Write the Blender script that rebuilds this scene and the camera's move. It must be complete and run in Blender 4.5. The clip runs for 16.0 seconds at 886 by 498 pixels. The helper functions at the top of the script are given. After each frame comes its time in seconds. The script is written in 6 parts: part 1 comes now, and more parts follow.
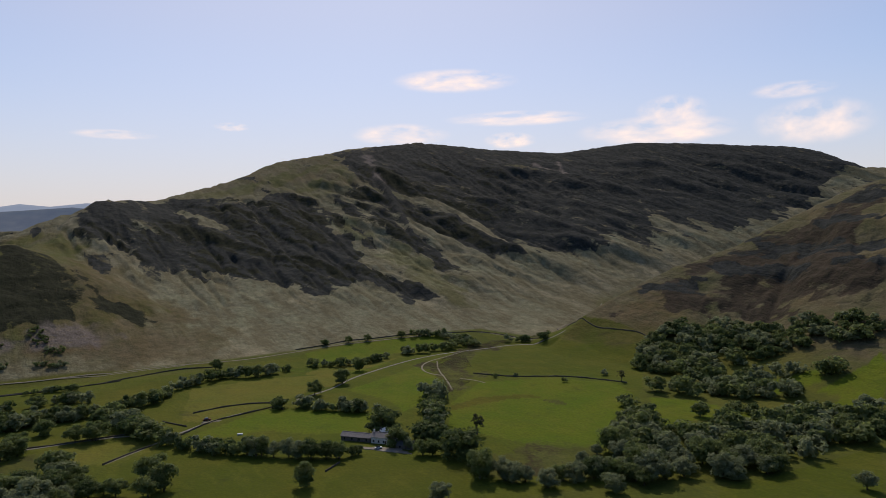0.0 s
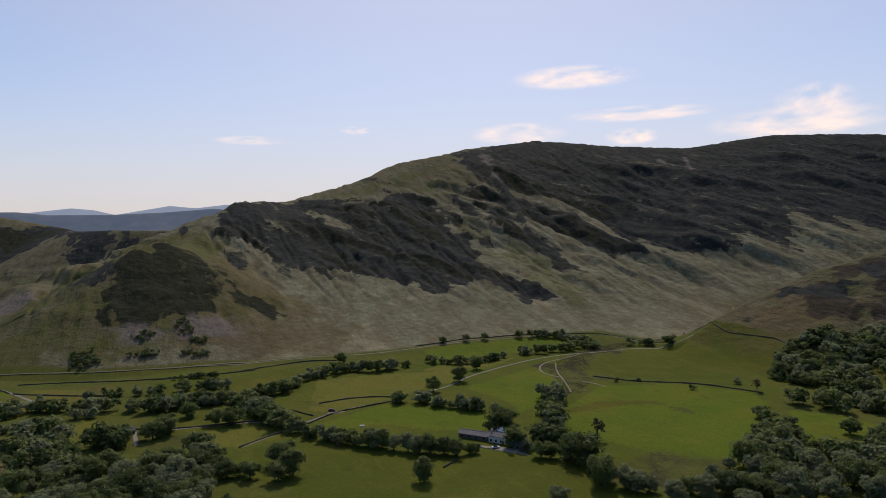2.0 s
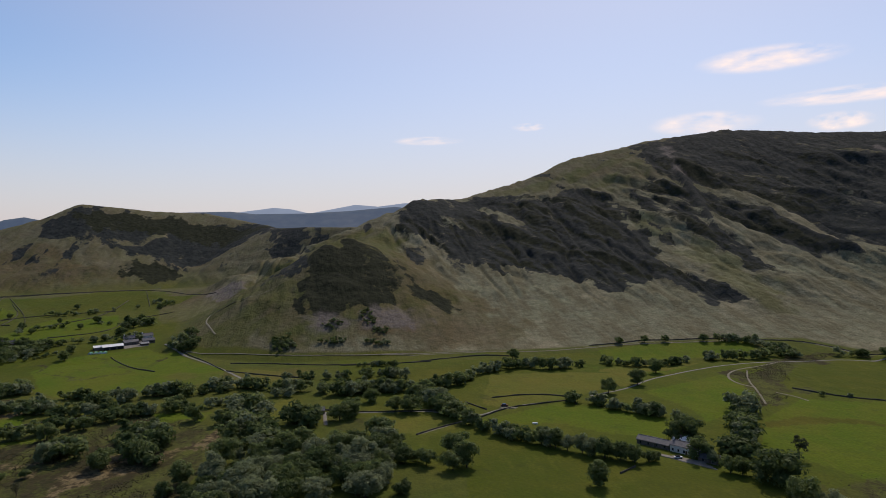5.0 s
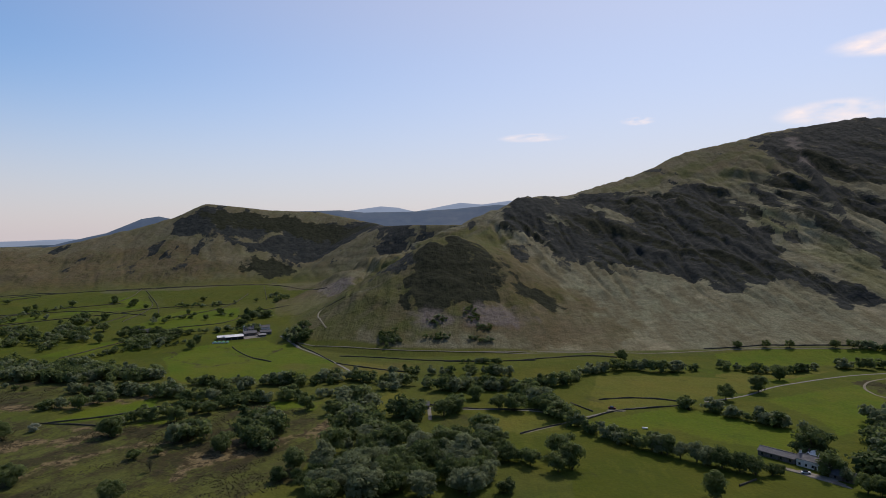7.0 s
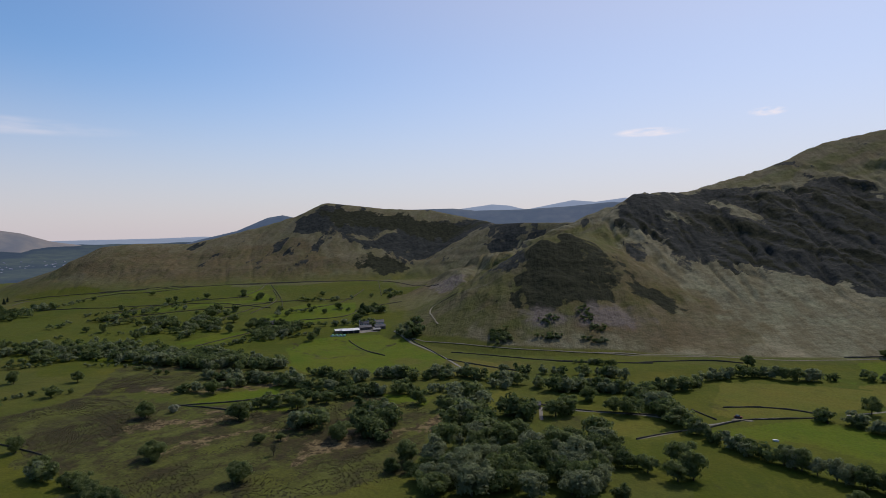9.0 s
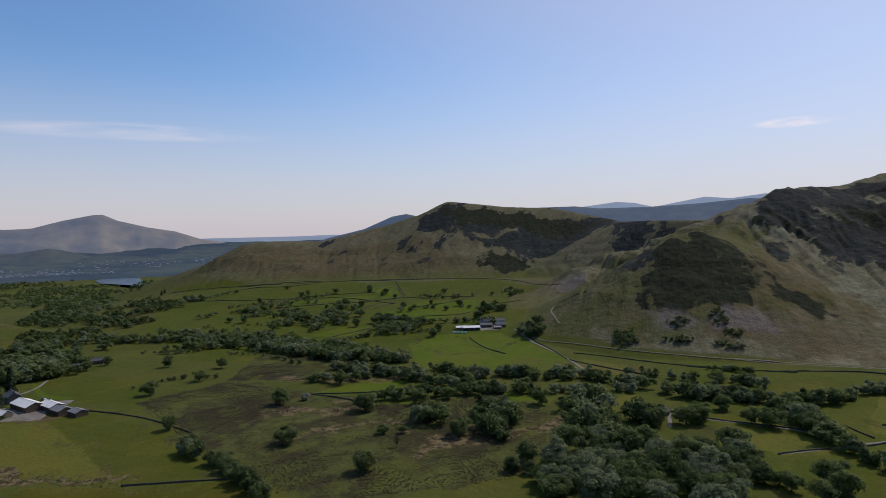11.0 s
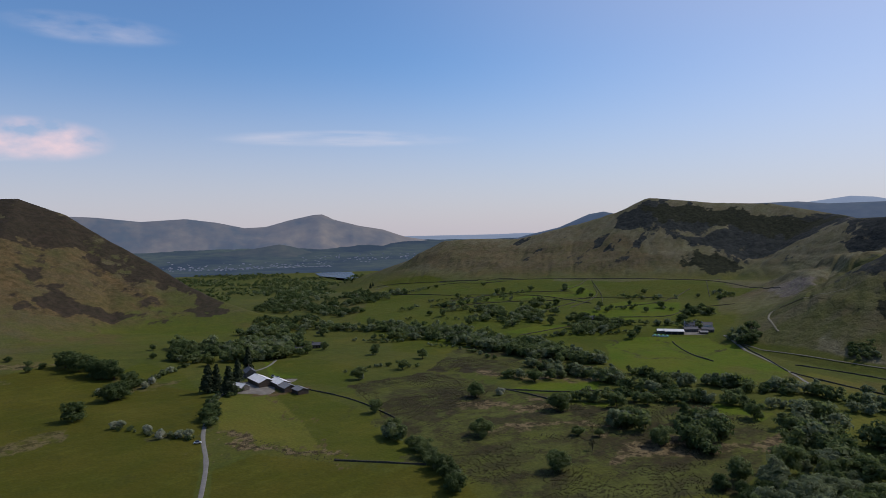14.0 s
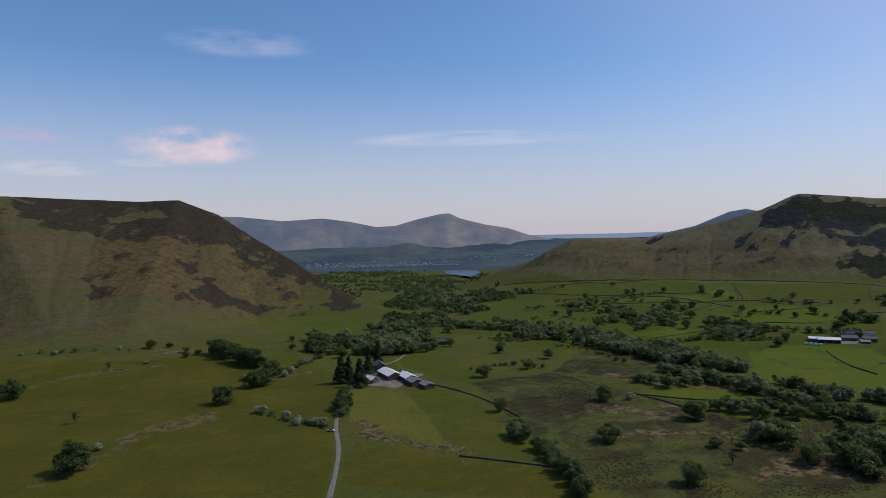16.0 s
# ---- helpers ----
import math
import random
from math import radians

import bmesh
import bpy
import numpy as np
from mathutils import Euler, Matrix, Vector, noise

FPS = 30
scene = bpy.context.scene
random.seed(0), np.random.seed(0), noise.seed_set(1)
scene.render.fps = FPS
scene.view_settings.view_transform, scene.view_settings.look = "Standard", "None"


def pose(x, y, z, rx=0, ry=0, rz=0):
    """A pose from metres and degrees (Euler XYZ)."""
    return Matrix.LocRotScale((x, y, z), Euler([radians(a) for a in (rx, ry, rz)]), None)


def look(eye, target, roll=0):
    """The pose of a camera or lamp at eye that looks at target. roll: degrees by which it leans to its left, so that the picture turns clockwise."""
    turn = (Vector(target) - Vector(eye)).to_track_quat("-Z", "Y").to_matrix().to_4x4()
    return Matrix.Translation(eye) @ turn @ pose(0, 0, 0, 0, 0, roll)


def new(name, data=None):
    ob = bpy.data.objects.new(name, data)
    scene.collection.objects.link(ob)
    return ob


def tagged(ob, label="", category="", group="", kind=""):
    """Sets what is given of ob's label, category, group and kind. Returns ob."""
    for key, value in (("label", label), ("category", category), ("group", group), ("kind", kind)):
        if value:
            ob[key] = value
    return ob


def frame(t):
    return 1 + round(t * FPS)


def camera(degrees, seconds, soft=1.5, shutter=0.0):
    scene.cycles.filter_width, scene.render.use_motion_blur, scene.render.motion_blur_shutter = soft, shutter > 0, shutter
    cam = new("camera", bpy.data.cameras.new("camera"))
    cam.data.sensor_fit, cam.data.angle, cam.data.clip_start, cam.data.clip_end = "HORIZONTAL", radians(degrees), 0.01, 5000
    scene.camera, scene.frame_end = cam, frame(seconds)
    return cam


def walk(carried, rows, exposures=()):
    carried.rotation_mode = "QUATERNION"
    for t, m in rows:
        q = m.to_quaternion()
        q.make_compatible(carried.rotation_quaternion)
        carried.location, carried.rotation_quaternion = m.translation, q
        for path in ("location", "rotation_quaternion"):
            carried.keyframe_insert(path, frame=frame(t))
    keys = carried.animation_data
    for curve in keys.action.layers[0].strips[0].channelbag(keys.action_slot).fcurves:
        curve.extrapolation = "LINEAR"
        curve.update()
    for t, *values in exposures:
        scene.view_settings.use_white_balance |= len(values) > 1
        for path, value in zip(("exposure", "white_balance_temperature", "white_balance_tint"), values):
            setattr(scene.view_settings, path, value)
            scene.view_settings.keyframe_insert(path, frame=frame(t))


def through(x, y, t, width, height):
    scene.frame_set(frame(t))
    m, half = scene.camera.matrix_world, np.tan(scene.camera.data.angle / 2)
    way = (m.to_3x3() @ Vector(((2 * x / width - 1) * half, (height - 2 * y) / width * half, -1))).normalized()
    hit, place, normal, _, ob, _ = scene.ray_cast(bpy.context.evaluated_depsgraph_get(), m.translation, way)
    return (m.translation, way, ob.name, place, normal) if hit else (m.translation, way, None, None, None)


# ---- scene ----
cam = camera(69.15, 16.0, 0.7)

PATH = [
    (0.0, -0.00, 0.00, 120.00, 88.152, 0.840, 0.000),
    (0.5, -0.27, 0.58, 119.85, 88.194, 0.849, 2.539),
    (1.0, -0.56, 1.14, 119.71, 88.225, 0.859, 5.089),
    (1.5, -0.85, 1.69, 119.56, 88.246, 0.870, 7.792),
    (2.0, -1.14, 2.22, 119.41, 88.259, 0.882, 10.378),
    (2.5, -1.45, 2.73, 119.26, 88.265, 0.894, 13.040),
    (3.0, -1.76, 3.22, 119.11, 88.265, 0.906, 15.560),
    (3.5, -2.08, 3.70, 118.96, 88.262, 0.919, 18.065),
    (4.0, -2.41, 4.16, 118.82, 88.255, 0.932, 20.579),
    (4.5, -2.75, 4.60, 118.67, 88.246, 0.945, 23.162),
    (7.0, -4.55, 6.56, 117.92, 88.205, 1.005, 34.881),
    (7.5, -4.93, 6.90, 117.77, 88.202, 1.015, 37.217),
    (8.0, -5.32, 7.22, 117.62, 88.202, 1.025, 39.683),
    (8.5, -5.72, 7.53, 117.47, 88.205, 1.034, 42.220),
    (9.0, -6.13, 7.82, 117.32, 88.211, 1.041, 44.743),
    (11.5, -8.28, 9.00, 116.56, 88.291, 1.063, 58.394),
    (12.0, -8.73, 9.19, 116.41, 88.316, 1.064, 61.379),
    (12.5, -9.19, 9.35, 116.26, 88.343, 1.063, 64.307),
    (13.0, -9.66, 9.50, 116.11, 88.371, 1.060, 67.178),
    (13.5, -10.14, 9.64, 115.96, 88.399, 1.057, 69.978),
    (14.0, -10.62, 9.75, 115.80, 88.428, 1.051, 72.736),
    (14.5, -11.11, 9.85, 115.65, 88.456, 1.045, 75.495),
    (15.0, -11.61, 9.93, 115.50, 88.481, 1.036, 78.286),
    (15.5, -12.12, 10.00, 115.35, 88.504, 1.027, 81.082),
    (16.0, -12.64, 10.05, 115.19, 88.523, 1.015, 83.913),
]
walk(cam, [(t, pose(x, y, z, rx, ry, rz)) for t, x, y, z, rx, ry, rz in PATH], [(0.0, 0.20, 7650, 16), (8.0, 0.18, 7200, 15), (16.0, 0.06, 6700, 14)])

# ---------------------------------------------------------------- light
SUN_AZ, SUN_EL = 6.0, 47.0  # degrees to the left of +y, and above the horizon
ce = math.cos(radians(SUN_EL))
sun_way = Vector((-math.sin(radians(SUN_AZ)) * ce, math.cos(radians(SUN_AZ)) * ce, math.sin(radians(SUN_EL))))
world = bpy.data.worlds.new("sky")
scene.world = world
world.use_nodes = True
wt = world.node_tree
sky = wt.nodes.new("ShaderNodeTexSky")
sky.sky_type, sky.sun_disc = "NISHITA", False
sky.sun_elevation, sky.sun_rotation = radians(SUN_EL), radians(-SUN_AZ)
sky.altitude, sky.air_density, sky.dust_density, sky.ozone_density = 300, 1.0, 1.0, 3.5
wt.nodes["Background"].inputs["Strength"].default_value = 0.10
# pale haze that thickens towards the horizon
tc, sp = wt.nodes.new("ShaderNodeTexCoord"), wt.nodes.new("ShaderNodeSeparateXYZ")
low, hz = wt.nodes.new("ShaderNodeMapRange"), wt.nodes.new("ShaderNodeMix")
low.interpolation_type, hz.data_type = "SMOOTHSTEP", "RGBA"
low.inputs[1].default_value, low.inputs[2].default_value = 0.27, -0.03
low.inputs[3].default_value, low.inputs[4].default_value = 0.0, 0.80
hz.inputs[7].default_value = (5.55, 5.2, 5.9, 1)
wt.links.new(tc.outputs["Generated"], sp.inputs[0])
wt.links.new(sp.outputs["Z"], low.inputs[0])
# and brightens round the sun
dotp, fwd, glare = wt.nodes.new("ShaderNodeVectorMath"), wt.nodes.new("ShaderNodeMapRange"), wt.nodes.new("ShaderNodeMix")
dotp.operation, dotp.inputs[1].default_value = "DOT_PRODUCT", sun_way
fwd.interpolation_type, glare.data_type = "SMOOTHSTEP", "RGBA"
glare.inputs[7].default_value = (5.5, 5.2, 6.0, 1)
fwd.inputs[1].default_value, fwd.inputs[2].default_value = 0.38, 0.95
fwd.inputs[3].default_value, fwd.inputs[4].default_value = 0.0, 0.50
wt.links.new(tc.outputs["Generated"], dotp.inputs[0])
wt.links.new(dotp.outputs["Value"], fwd.inputs[0])
wt.links.new(low.outputs[0], hz.inputs[0])
tint = wt.nodes.new("ShaderNodeMix")
tint.data_type, tint.blend_type, tint.inputs[0].default_value = "RGBA", "MULTIPLY", 1.0
tint.inputs[7].default_value = (0.76, 1.03, 1.25, 1)
wt.links.new(sky.outputs["Color"], tint.inputs[6])
wt.links.new(tint.outputs[2], hz.inputs[6])
wt.links.new(hz.outputs[2], glare.inputs[6])
wt.links.new(fwd.outputs[0], glare.inputs[0])
wt.links.new(glare.outputs[2], wt.nodes["Background"].inputs["Color"])
sun = new("sun", bpy.data.lights.new("sun", "SUN"))
sun.data.energy, sun.data.angle, sun.data.color = 2.2, radians(0.53), (1.0, 0.95, 0.87)
sun.matrix_world = look((0, 0, 900), Vector((0, 0, 900)) - sun_way)


# ---------------------------------------------------------------- materials
def nodes_of(name):
    m = bpy.data.materials.new(name)
    m.use_nodes = True
    return m, m.node_tree, m.node_tree.nodes["Principled BSDF"]


def mix(nt, a, b, fac, kind="MIX"):
    n = nt.nodes.new("ShaderNodeMix")
    n.data_type, n.blend_type = "RGBA", kind
    for sock, v in ((n.inputs[0], fac), (n.inputs[6], a), (n.inputs[7], b)):
        if isinstance(v, bpy.types.NodeSocket):
            nt.links.new(v, sock)
        elif isinstance(v, tuple):
            sock.default_value = (*v, 1)
        else:
            sock.default_value = v
    return n.outputs[2]


def grain(nt, scale, detail=4.0, rough=0.55, stretch=(1, 1, 1), lo=0.35, hi=0.65, turn=0.0):
    """Noise in world metres, spread over 0..1."""
    geo = nt.nodes.new("ShaderNodeNewGeometry")
    mp = nt.nodes.new("ShaderNodeMapping")
    mp.vector_type = "TEXTURE"
    mp.inputs["Scale"].default_value = tuple(1 / s for s in stretch)
    mp.inputs["Rotation"].default_value = (0, 0, turn)
    n = nt.nodes.new("ShaderNodeTexNoise")
    n.inputs["Scale"].default_value, n.inputs["Detail"].default_value, n.inputs["Roughness"].default_value = scale, detail, rough
    r = nt.nodes.new("ShaderNodeMapRange")
    r.inputs[1].default_value, r.inputs[2].default_value = lo, hi
    nt.links.new(geo.outputs["Position"], mp.inputs["Vector"])
    nt.links.new(mp.outputs[0], n.inputs["Vector"])
    nt.links.new(n.outputs["Fac"], r.inputs[0])
    return r.outputs[0]


def maths(nt, op, a, b):
    n = nt.nodes.new("ShaderNodeMath")
    n.operation, n.use_clamp = op, True
    for sock, v in zip(n.inputs, (a, b)):
        if isinstance(v, bpy.types.NodeSocket):
            nt.links.new(v, sock)
        else:
            sock.default_value = v
    return n.outputs[0]


def bumped(nt, bsdf, height, strength, distance):
    b = nt.nodes.new("ShaderNodeBump")
    b.inputs["Strength"].default_value, b.inputs["Distance"].default_value = strength, distance
    nt.links.new(height, b.inputs["Height"])
    nt.links.new(b.outputs[0], bsdf.inputs["Normal"])


def surface(name, color, other, scale, rough=0.9, bump=0.0, metal=0.0, stretch=(1, 1, 1), spec=0.3):
    """A surface of two tones with grain at two sizes."""
    m, nt, b = nodes_of(name)
    big, small = grain(nt, scale, stretch=stretch), grain(nt, scale * 7, 3, stretch=stretch)
    col = mix(nt, color, other, big)
    col = mix(nt, col, tuple(c * 0.6 for c in color), maths(nt, "MULTIPLY", small, 0.5))
    nt.links.new(col, b.inputs["Base Color"])
    b.inputs["Roughness"].default_value, b.inputs["Metallic"].default_value = rough, metal
    b.inputs["Specular IOR Level"].default_value = spec
    if bump:
        bumped(nt, b, small, 0.6, bump)
    return m


def foliage(name, color, other, through=0.3):
    m, nt, b = nodes_of(name)
    info, geo = nt.nodes.new("ShaderNodeObjectInfo"), nt.nodes.new("ShaderNodeNewGeometry")
    nt.nodes.remove(b)
    col = mix(nt, color, other, maths(nt, "MULTIPLY", info.outputs["Random"], 0.7))
    col = mix(nt, col, other, grain(nt, 0.05, 3))
    col = mix(nt, col, tuple(c * 0.5 for c in color), maths(nt, "MULTIPLY", geo.outputs["Random Per Island"], 0.3))
    d, t, s = nt.nodes.new("ShaderNodeBsdfDiffuse"), nt.nodes.new("ShaderNodeBsdfTranslucent"), nt.nodes.new("ShaderNodeMixShader")
    g, s2 = nt.nodes.new("ShaderNodeBsdfGlossy"), nt.nodes.new("ShaderNodeMixShader")
    g.inputs["Roughness"].default_value, g.inputs["Color"].default_value = 0.55, (0.8, 0.85, 0.8, 1)
    s.inputs[0].default_value, s2.inputs[0].default_value = through, 0.012
    nt.links.new(col, d.inputs["Color"]), nt.links.new(col, t.inputs["Color"])
    nt.links.new(d.outputs[0], s.inputs[1]), nt.links.new(t.outputs[0], s.inputs[2])
    nt.links.new(s.outputs[0], s2.inputs[1]), nt.links.new(g.outputs[0], s2.inputs[2])
    nt.links.new(s2.outputs[0], nt.nodes["Material Output"].inputs["Surface"])
    return m


def ground_material():
    m, nt, b = nodes_of("turf_and_heather")
    masks = {}
    for group in ("cover_a", "cover_b", "cover_c", "cover_d"):
        a, sep = nt.nodes.new("ShaderNodeAttribute"), nt.nodes.new("ShaderNodeSeparateColor")
        a.attribute_name = group
        nt.links.new(a.outputs["Color"], sep.inputs[0])
        masks[group] = sep.outputs
    heather, lush, bright = masks["cover_a"][0], masks["cover_a"][1], masks["cover_a"][2]
    gold, rush, bracken = masks["cover_b"][0], masks["cover_b"][1], masks["cover_b"][2]
    scree, floor_, far = masks["cover_c"][0], masks["cover_c"][1], masks["cover_c"][2]
    ling, verge, deep = masks["cover_d"][0], masks["cover_d"][1], masks["cover_d"][2]
    je, js = nt.nodes.new("ShaderNodeAttribute"), nt.nodes.new("ShaderNodeSeparateColor")
    je.attribute_name = "cover_e"
    nt.links.new(je.outputs["Color"], js.inputs[0])
    edge = nt.nodes.new("ShaderNodeMapRange")
    edge.interpolation_type = "SMOOTHSTEP"
    edge.inputs[1].default_value, edge.inputs[2].default_value = 0.42, 0.62
    nt.links.new(maths(nt, "ADD", maths(nt, "MULTIPLY", heather, 0.52), maths(nt, "MULTIPLY", grain(nt, 0.05, 8, 0.72, stretch=(1, 0.45, 1), turn=0.95, lo=0.3, hi=0.7), 0.48)), edge.inputs[0])
    heather = edge.outputs[0]
    n200, n40, n9, n2 = grain(nt, 0.006, 3), grain(nt, 0.03, 4), grain(nt, 0.13, 4), grain(nt, 0.6, 3)
    fall = grain(nt, 0.07, 6, 0.62, stretch=(1, 0.2, 0.4), turn=0.59, lo=0.42, hi=0.60)
    fell = mix(nt, (0.098, 0.086, 0.046), (0.122, 0.098, 0.064), n40)
    fell = mix(nt, fell, (0.080, 0.080, 0.028), maths(nt, "MULTIPLY", fall, 0.8))
    fell = mix(nt, fell, (0.118, 0.084, 0.042), maths(nt, "MULTIPLY", grain(nt, 0.024, 6, 0.62, lo=0.48, hi=0.62), 0.75))
    fell = mix(nt, fell, (0.076, 0.092, 0.026), maths(nt, "MULTIPLY", grain(nt, 0.017, 6, 0.62, lo=0.50, hi=0.66), 0.6))
    pale = mix(nt, mix(nt, (0.292, 0.258, 0.168), (0.226, 0.232, 0.148), grain(nt, 0.009, 4, lo=0.40, hi=0.56)), (0.178, 0.170, 0.112), n40)
    pale = mix(nt, pale, (0.150, 0.134, 0.080), maths(nt, "MULTIPLY", fall, 0.9))
    fell = mix(nt, fell, pale, far)
    fell = mix(nt, fell, (0.065, 0.060, 0.032), maths(nt, "MULTIPLY", n9, 0.4))
    meadow = mix(nt, (0.058, 0.085, 0.013), (0.078, 0.092, 0.017), n40)
    meadow = mix(nt, meadow, (0.050, 0.057, 0.012), maths(nt, "MULTIPLY", n9, 0.5))
    meadow = mix(nt, meadow, (0.105, 0.096, 0.024), maths(nt, "MULTIPLY", n200, 0.4))
    col = mix(nt, fell, meadow, floor_)
    n_turf = maths(nt, "MULTIPLY", n200, 0.5)
    col = mix(nt, col, mix(nt, mix(nt, (0.052, 0.077, 0.007), (0.068, 0.083, 0.009), n40), (0.080, 0.079, 0.012), n_turf), lush)
    col = mix(nt, col, mix(nt, (0.070, 0.113, 0.008), (0.092, 0.120, 0.010), n40), bright)
    col = mix(nt, col, mix(nt, (0.062, 0.068, 0.007), (0.076, 0.072, 0.009), n40), deep)
    col = mix(nt, col, mix(nt, (0.122, 0.116, 0.021), (0.098, 0.112, 0.018), n40), gold)
    col = mix(nt, col, (0.125, 0.110, 0.018), maths(nt, "MULTIPLY", grain(nt, 0.018, 5, 0.6, lo=0.48, hi=0.72), maths(nt, "MULTIPLY", floor_, 0.45)))
    col = mix(nt, col, (0.040, 0.052, 0.013), maths(nt, "MULTIPLY", grain(nt, 0.05, 5, 0.65, lo=0.55, hi=0.8), maths(nt, "MULTIPLY", floor_, 0.6)))
    col = mix(nt, col, (0.118, 0.124, 0.018), maths(nt, "MULTIPLY", grain(nt, 0.11, 6, 0.7, stretch=(1, 0.35, 1), turn=0.5, lo=0.52, hi=0.68), maths(nt, "MULTIPLY", floor_, 0.4)))
    brown = mix(nt, (0.138, 0.094, 0.046), (0.075, 0.056, 0.024), n9)
    col = mix(nt, col, brown, maths(nt, "MULTIPLY", bracken, maths(nt, "ADD", n40, 0.4)))
    wet = grain(nt, 0.028, 8, 0.68, stretch=(1, 0.5, 1), turn=0.3, lo=0.43, hi=0.54)
    rushes = mix(nt, (0.050, 0.039, 0.021), (0.021, 0.021, 0.011), grain(nt, 0.3, 5, 0.7, lo=0.42, hi=0.58))
    tuft = grain(nt, 0.16, 6, 0.7, lo=0.46, hi=0.56)
    col = mix(nt, col, (0.086, 0.096, 0.022), maths(nt, "MULTIPLY", rush, 0.8))
    col = mix(nt, col, (0.135, 0.108, 0.048), maths(nt, "MULTIPLY", rush, maths(nt, "MULTIPLY", grain(nt, 0.045, 7, 0.7, lo=0.52, hi=0.62), 0.55)))
    col = mix(nt, col, (0.026, 0.026, 0.012), maths(nt, "MULTIPLY", rush, maths(nt, "MULTIPLY", grain(nt, 0.55, 3, 0.6, lo=0.53, hi=0.58), grain(nt, 0.06, 4, lo=0.42, hi=0.56))))
    col = mix(nt, col, rushes, maths(nt, "MULTIPLY", rush, maths(nt, "MULTIPLY", wet, 0.95)))
    sedge = grain(nt, 0.11, 8, 0.75, stretch=(1, 0.45, 1), turn=0.35, lo=0.46, hi=0.54)
    col = mix(nt, col, (0.088, 0.104, 0.024), maths(nt, "MULTIPLY", rush, maths(nt, "MULTIPLY", grain(nt, 0.045, 6, 0.7, lo=0.50, hi=0.57), 0.75)))
    col = mix(nt, col, (0.040, 0.031, 0.018), maths(nt, "MULTIPLY", rush, maths(nt, "MULTIPLY", sedge, maths(nt, "MULTIPLY", grain(nt, 0.02, 5, lo=0.40, hi=0.58), 0.85))))
    straw = mix(nt, (0.175, 0.132, 0.070), (0.046, 0.034, 0.019), tuft)
    ragged = maths(nt, "MULTIPLY", verge, grain(nt, 0.09, 6, 0.7, lo=0.38, hi=0.5))
    col = mix(nt, col, straw, ragged)
    moor = mix(nt, (0.046, 0.034, 0.027), (0.026, 0.021, 0.017), n9)
    torn = nt.nodes.new("ShaderNodeMapRange")
    torn.inputs[1].default_value, torn.inputs[2].default_value = 0.44, 0.57
    nt.links.new(maths(nt, "ADD", maths(nt, "MULTIPLY", ling, 0.52), maths(nt, "MULTIPLY", grain(nt, 0.05, 7, 0.7, stretch=(1, 0.4, 1), turn=1.2, lo=0.34, hi=0.66), 0.48)), torn.inputs[0])
    col = mix(nt, col, moor, maths(nt, "MULTIPLY", torn.outputs[0], 0.92))
    # heather, with the blue of distant haze put into its colour
    dark = mix(nt, (0.010, 0.014, 0.017), (0.024, 0.029, 0.032), n9)
    dark = mix(nt, dark, (0.048, 0.052, 0.048), maths(nt, "MULTIPLY", grain(nt, 0.06, 6, 0.65, lo=0.47, hi=0.62), 0.45))
    col = mix(nt, col, dark, heather)
    # darker growth, without the haze blue that is painted into the heather
    bushy = nt.nodes.new("ShaderNodeMapRange")
    bushy.inputs[1].default_value, bushy.inputs[2].default_value = 0.40, 0.58
    nt.links.new(maths(nt, "ADD", maths(nt, "MULTIPLY", js.outputs[0], 0.56), maths(nt, "MULTIPLY", grain(nt, 0.09, 6, 0.7, lo=0.3, hi=0.7), 0.44)), bushy.inputs[0])
    col = mix(nt, col, mix(nt, (0.008, 0.011, 0.007), (0.023, 0.026, 0.015), n9), bushy.outputs[0])
    stones = mix(nt, (0.21, 0.18, 0.165), (0.12, 0.10, 0.085), n9)
    col = mix(nt, col, stones, maths(nt, "MULTIPLY", scree, maths(nt, "ADD", n9, 0.35)))
    col = mix(nt, col, (0.026, 0.030, 0.012), maths(nt, "MULTIPLY", n2, maths(nt, "SUBTRACT", 0.36, maths(nt, "MULTIPLY", floor_, 0.06))))
    nt.links.new(col, b.inputs["Base Color"])
    b.inputs["Roughness"].default_value, b.inputs["Specular IOR Level"].default_value = 0.95, 0.05
    rough_h = mix(nt, mix(nt, n9, n2, 0.22), fall, 0.45)
    bumped(nt, b, rough_h, 0.8, 2.2)
    bump = next(n for n in nt.nodes if n.type == "BUMP")
    nt.links.new(maths(nt, "SUBTRACT", 0.65, maths(nt, "MULTIPLY", floor_, 0.42)), bump.inputs["Strength"])
    return m


def distant(name, color, other, haze_tint, glow):
    """Hills many kilometres off; the haze before them is put in as a blue glow."""
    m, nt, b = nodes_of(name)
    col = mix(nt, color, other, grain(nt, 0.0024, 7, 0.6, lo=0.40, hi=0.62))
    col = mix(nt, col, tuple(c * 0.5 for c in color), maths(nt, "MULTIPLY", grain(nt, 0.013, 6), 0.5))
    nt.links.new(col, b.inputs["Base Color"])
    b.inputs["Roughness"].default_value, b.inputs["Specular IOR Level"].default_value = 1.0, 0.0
    b.inputs["Emission Color"].default_value, b.inputs["Emission Strength"].default_value = (*haze_tint, 1), glow
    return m


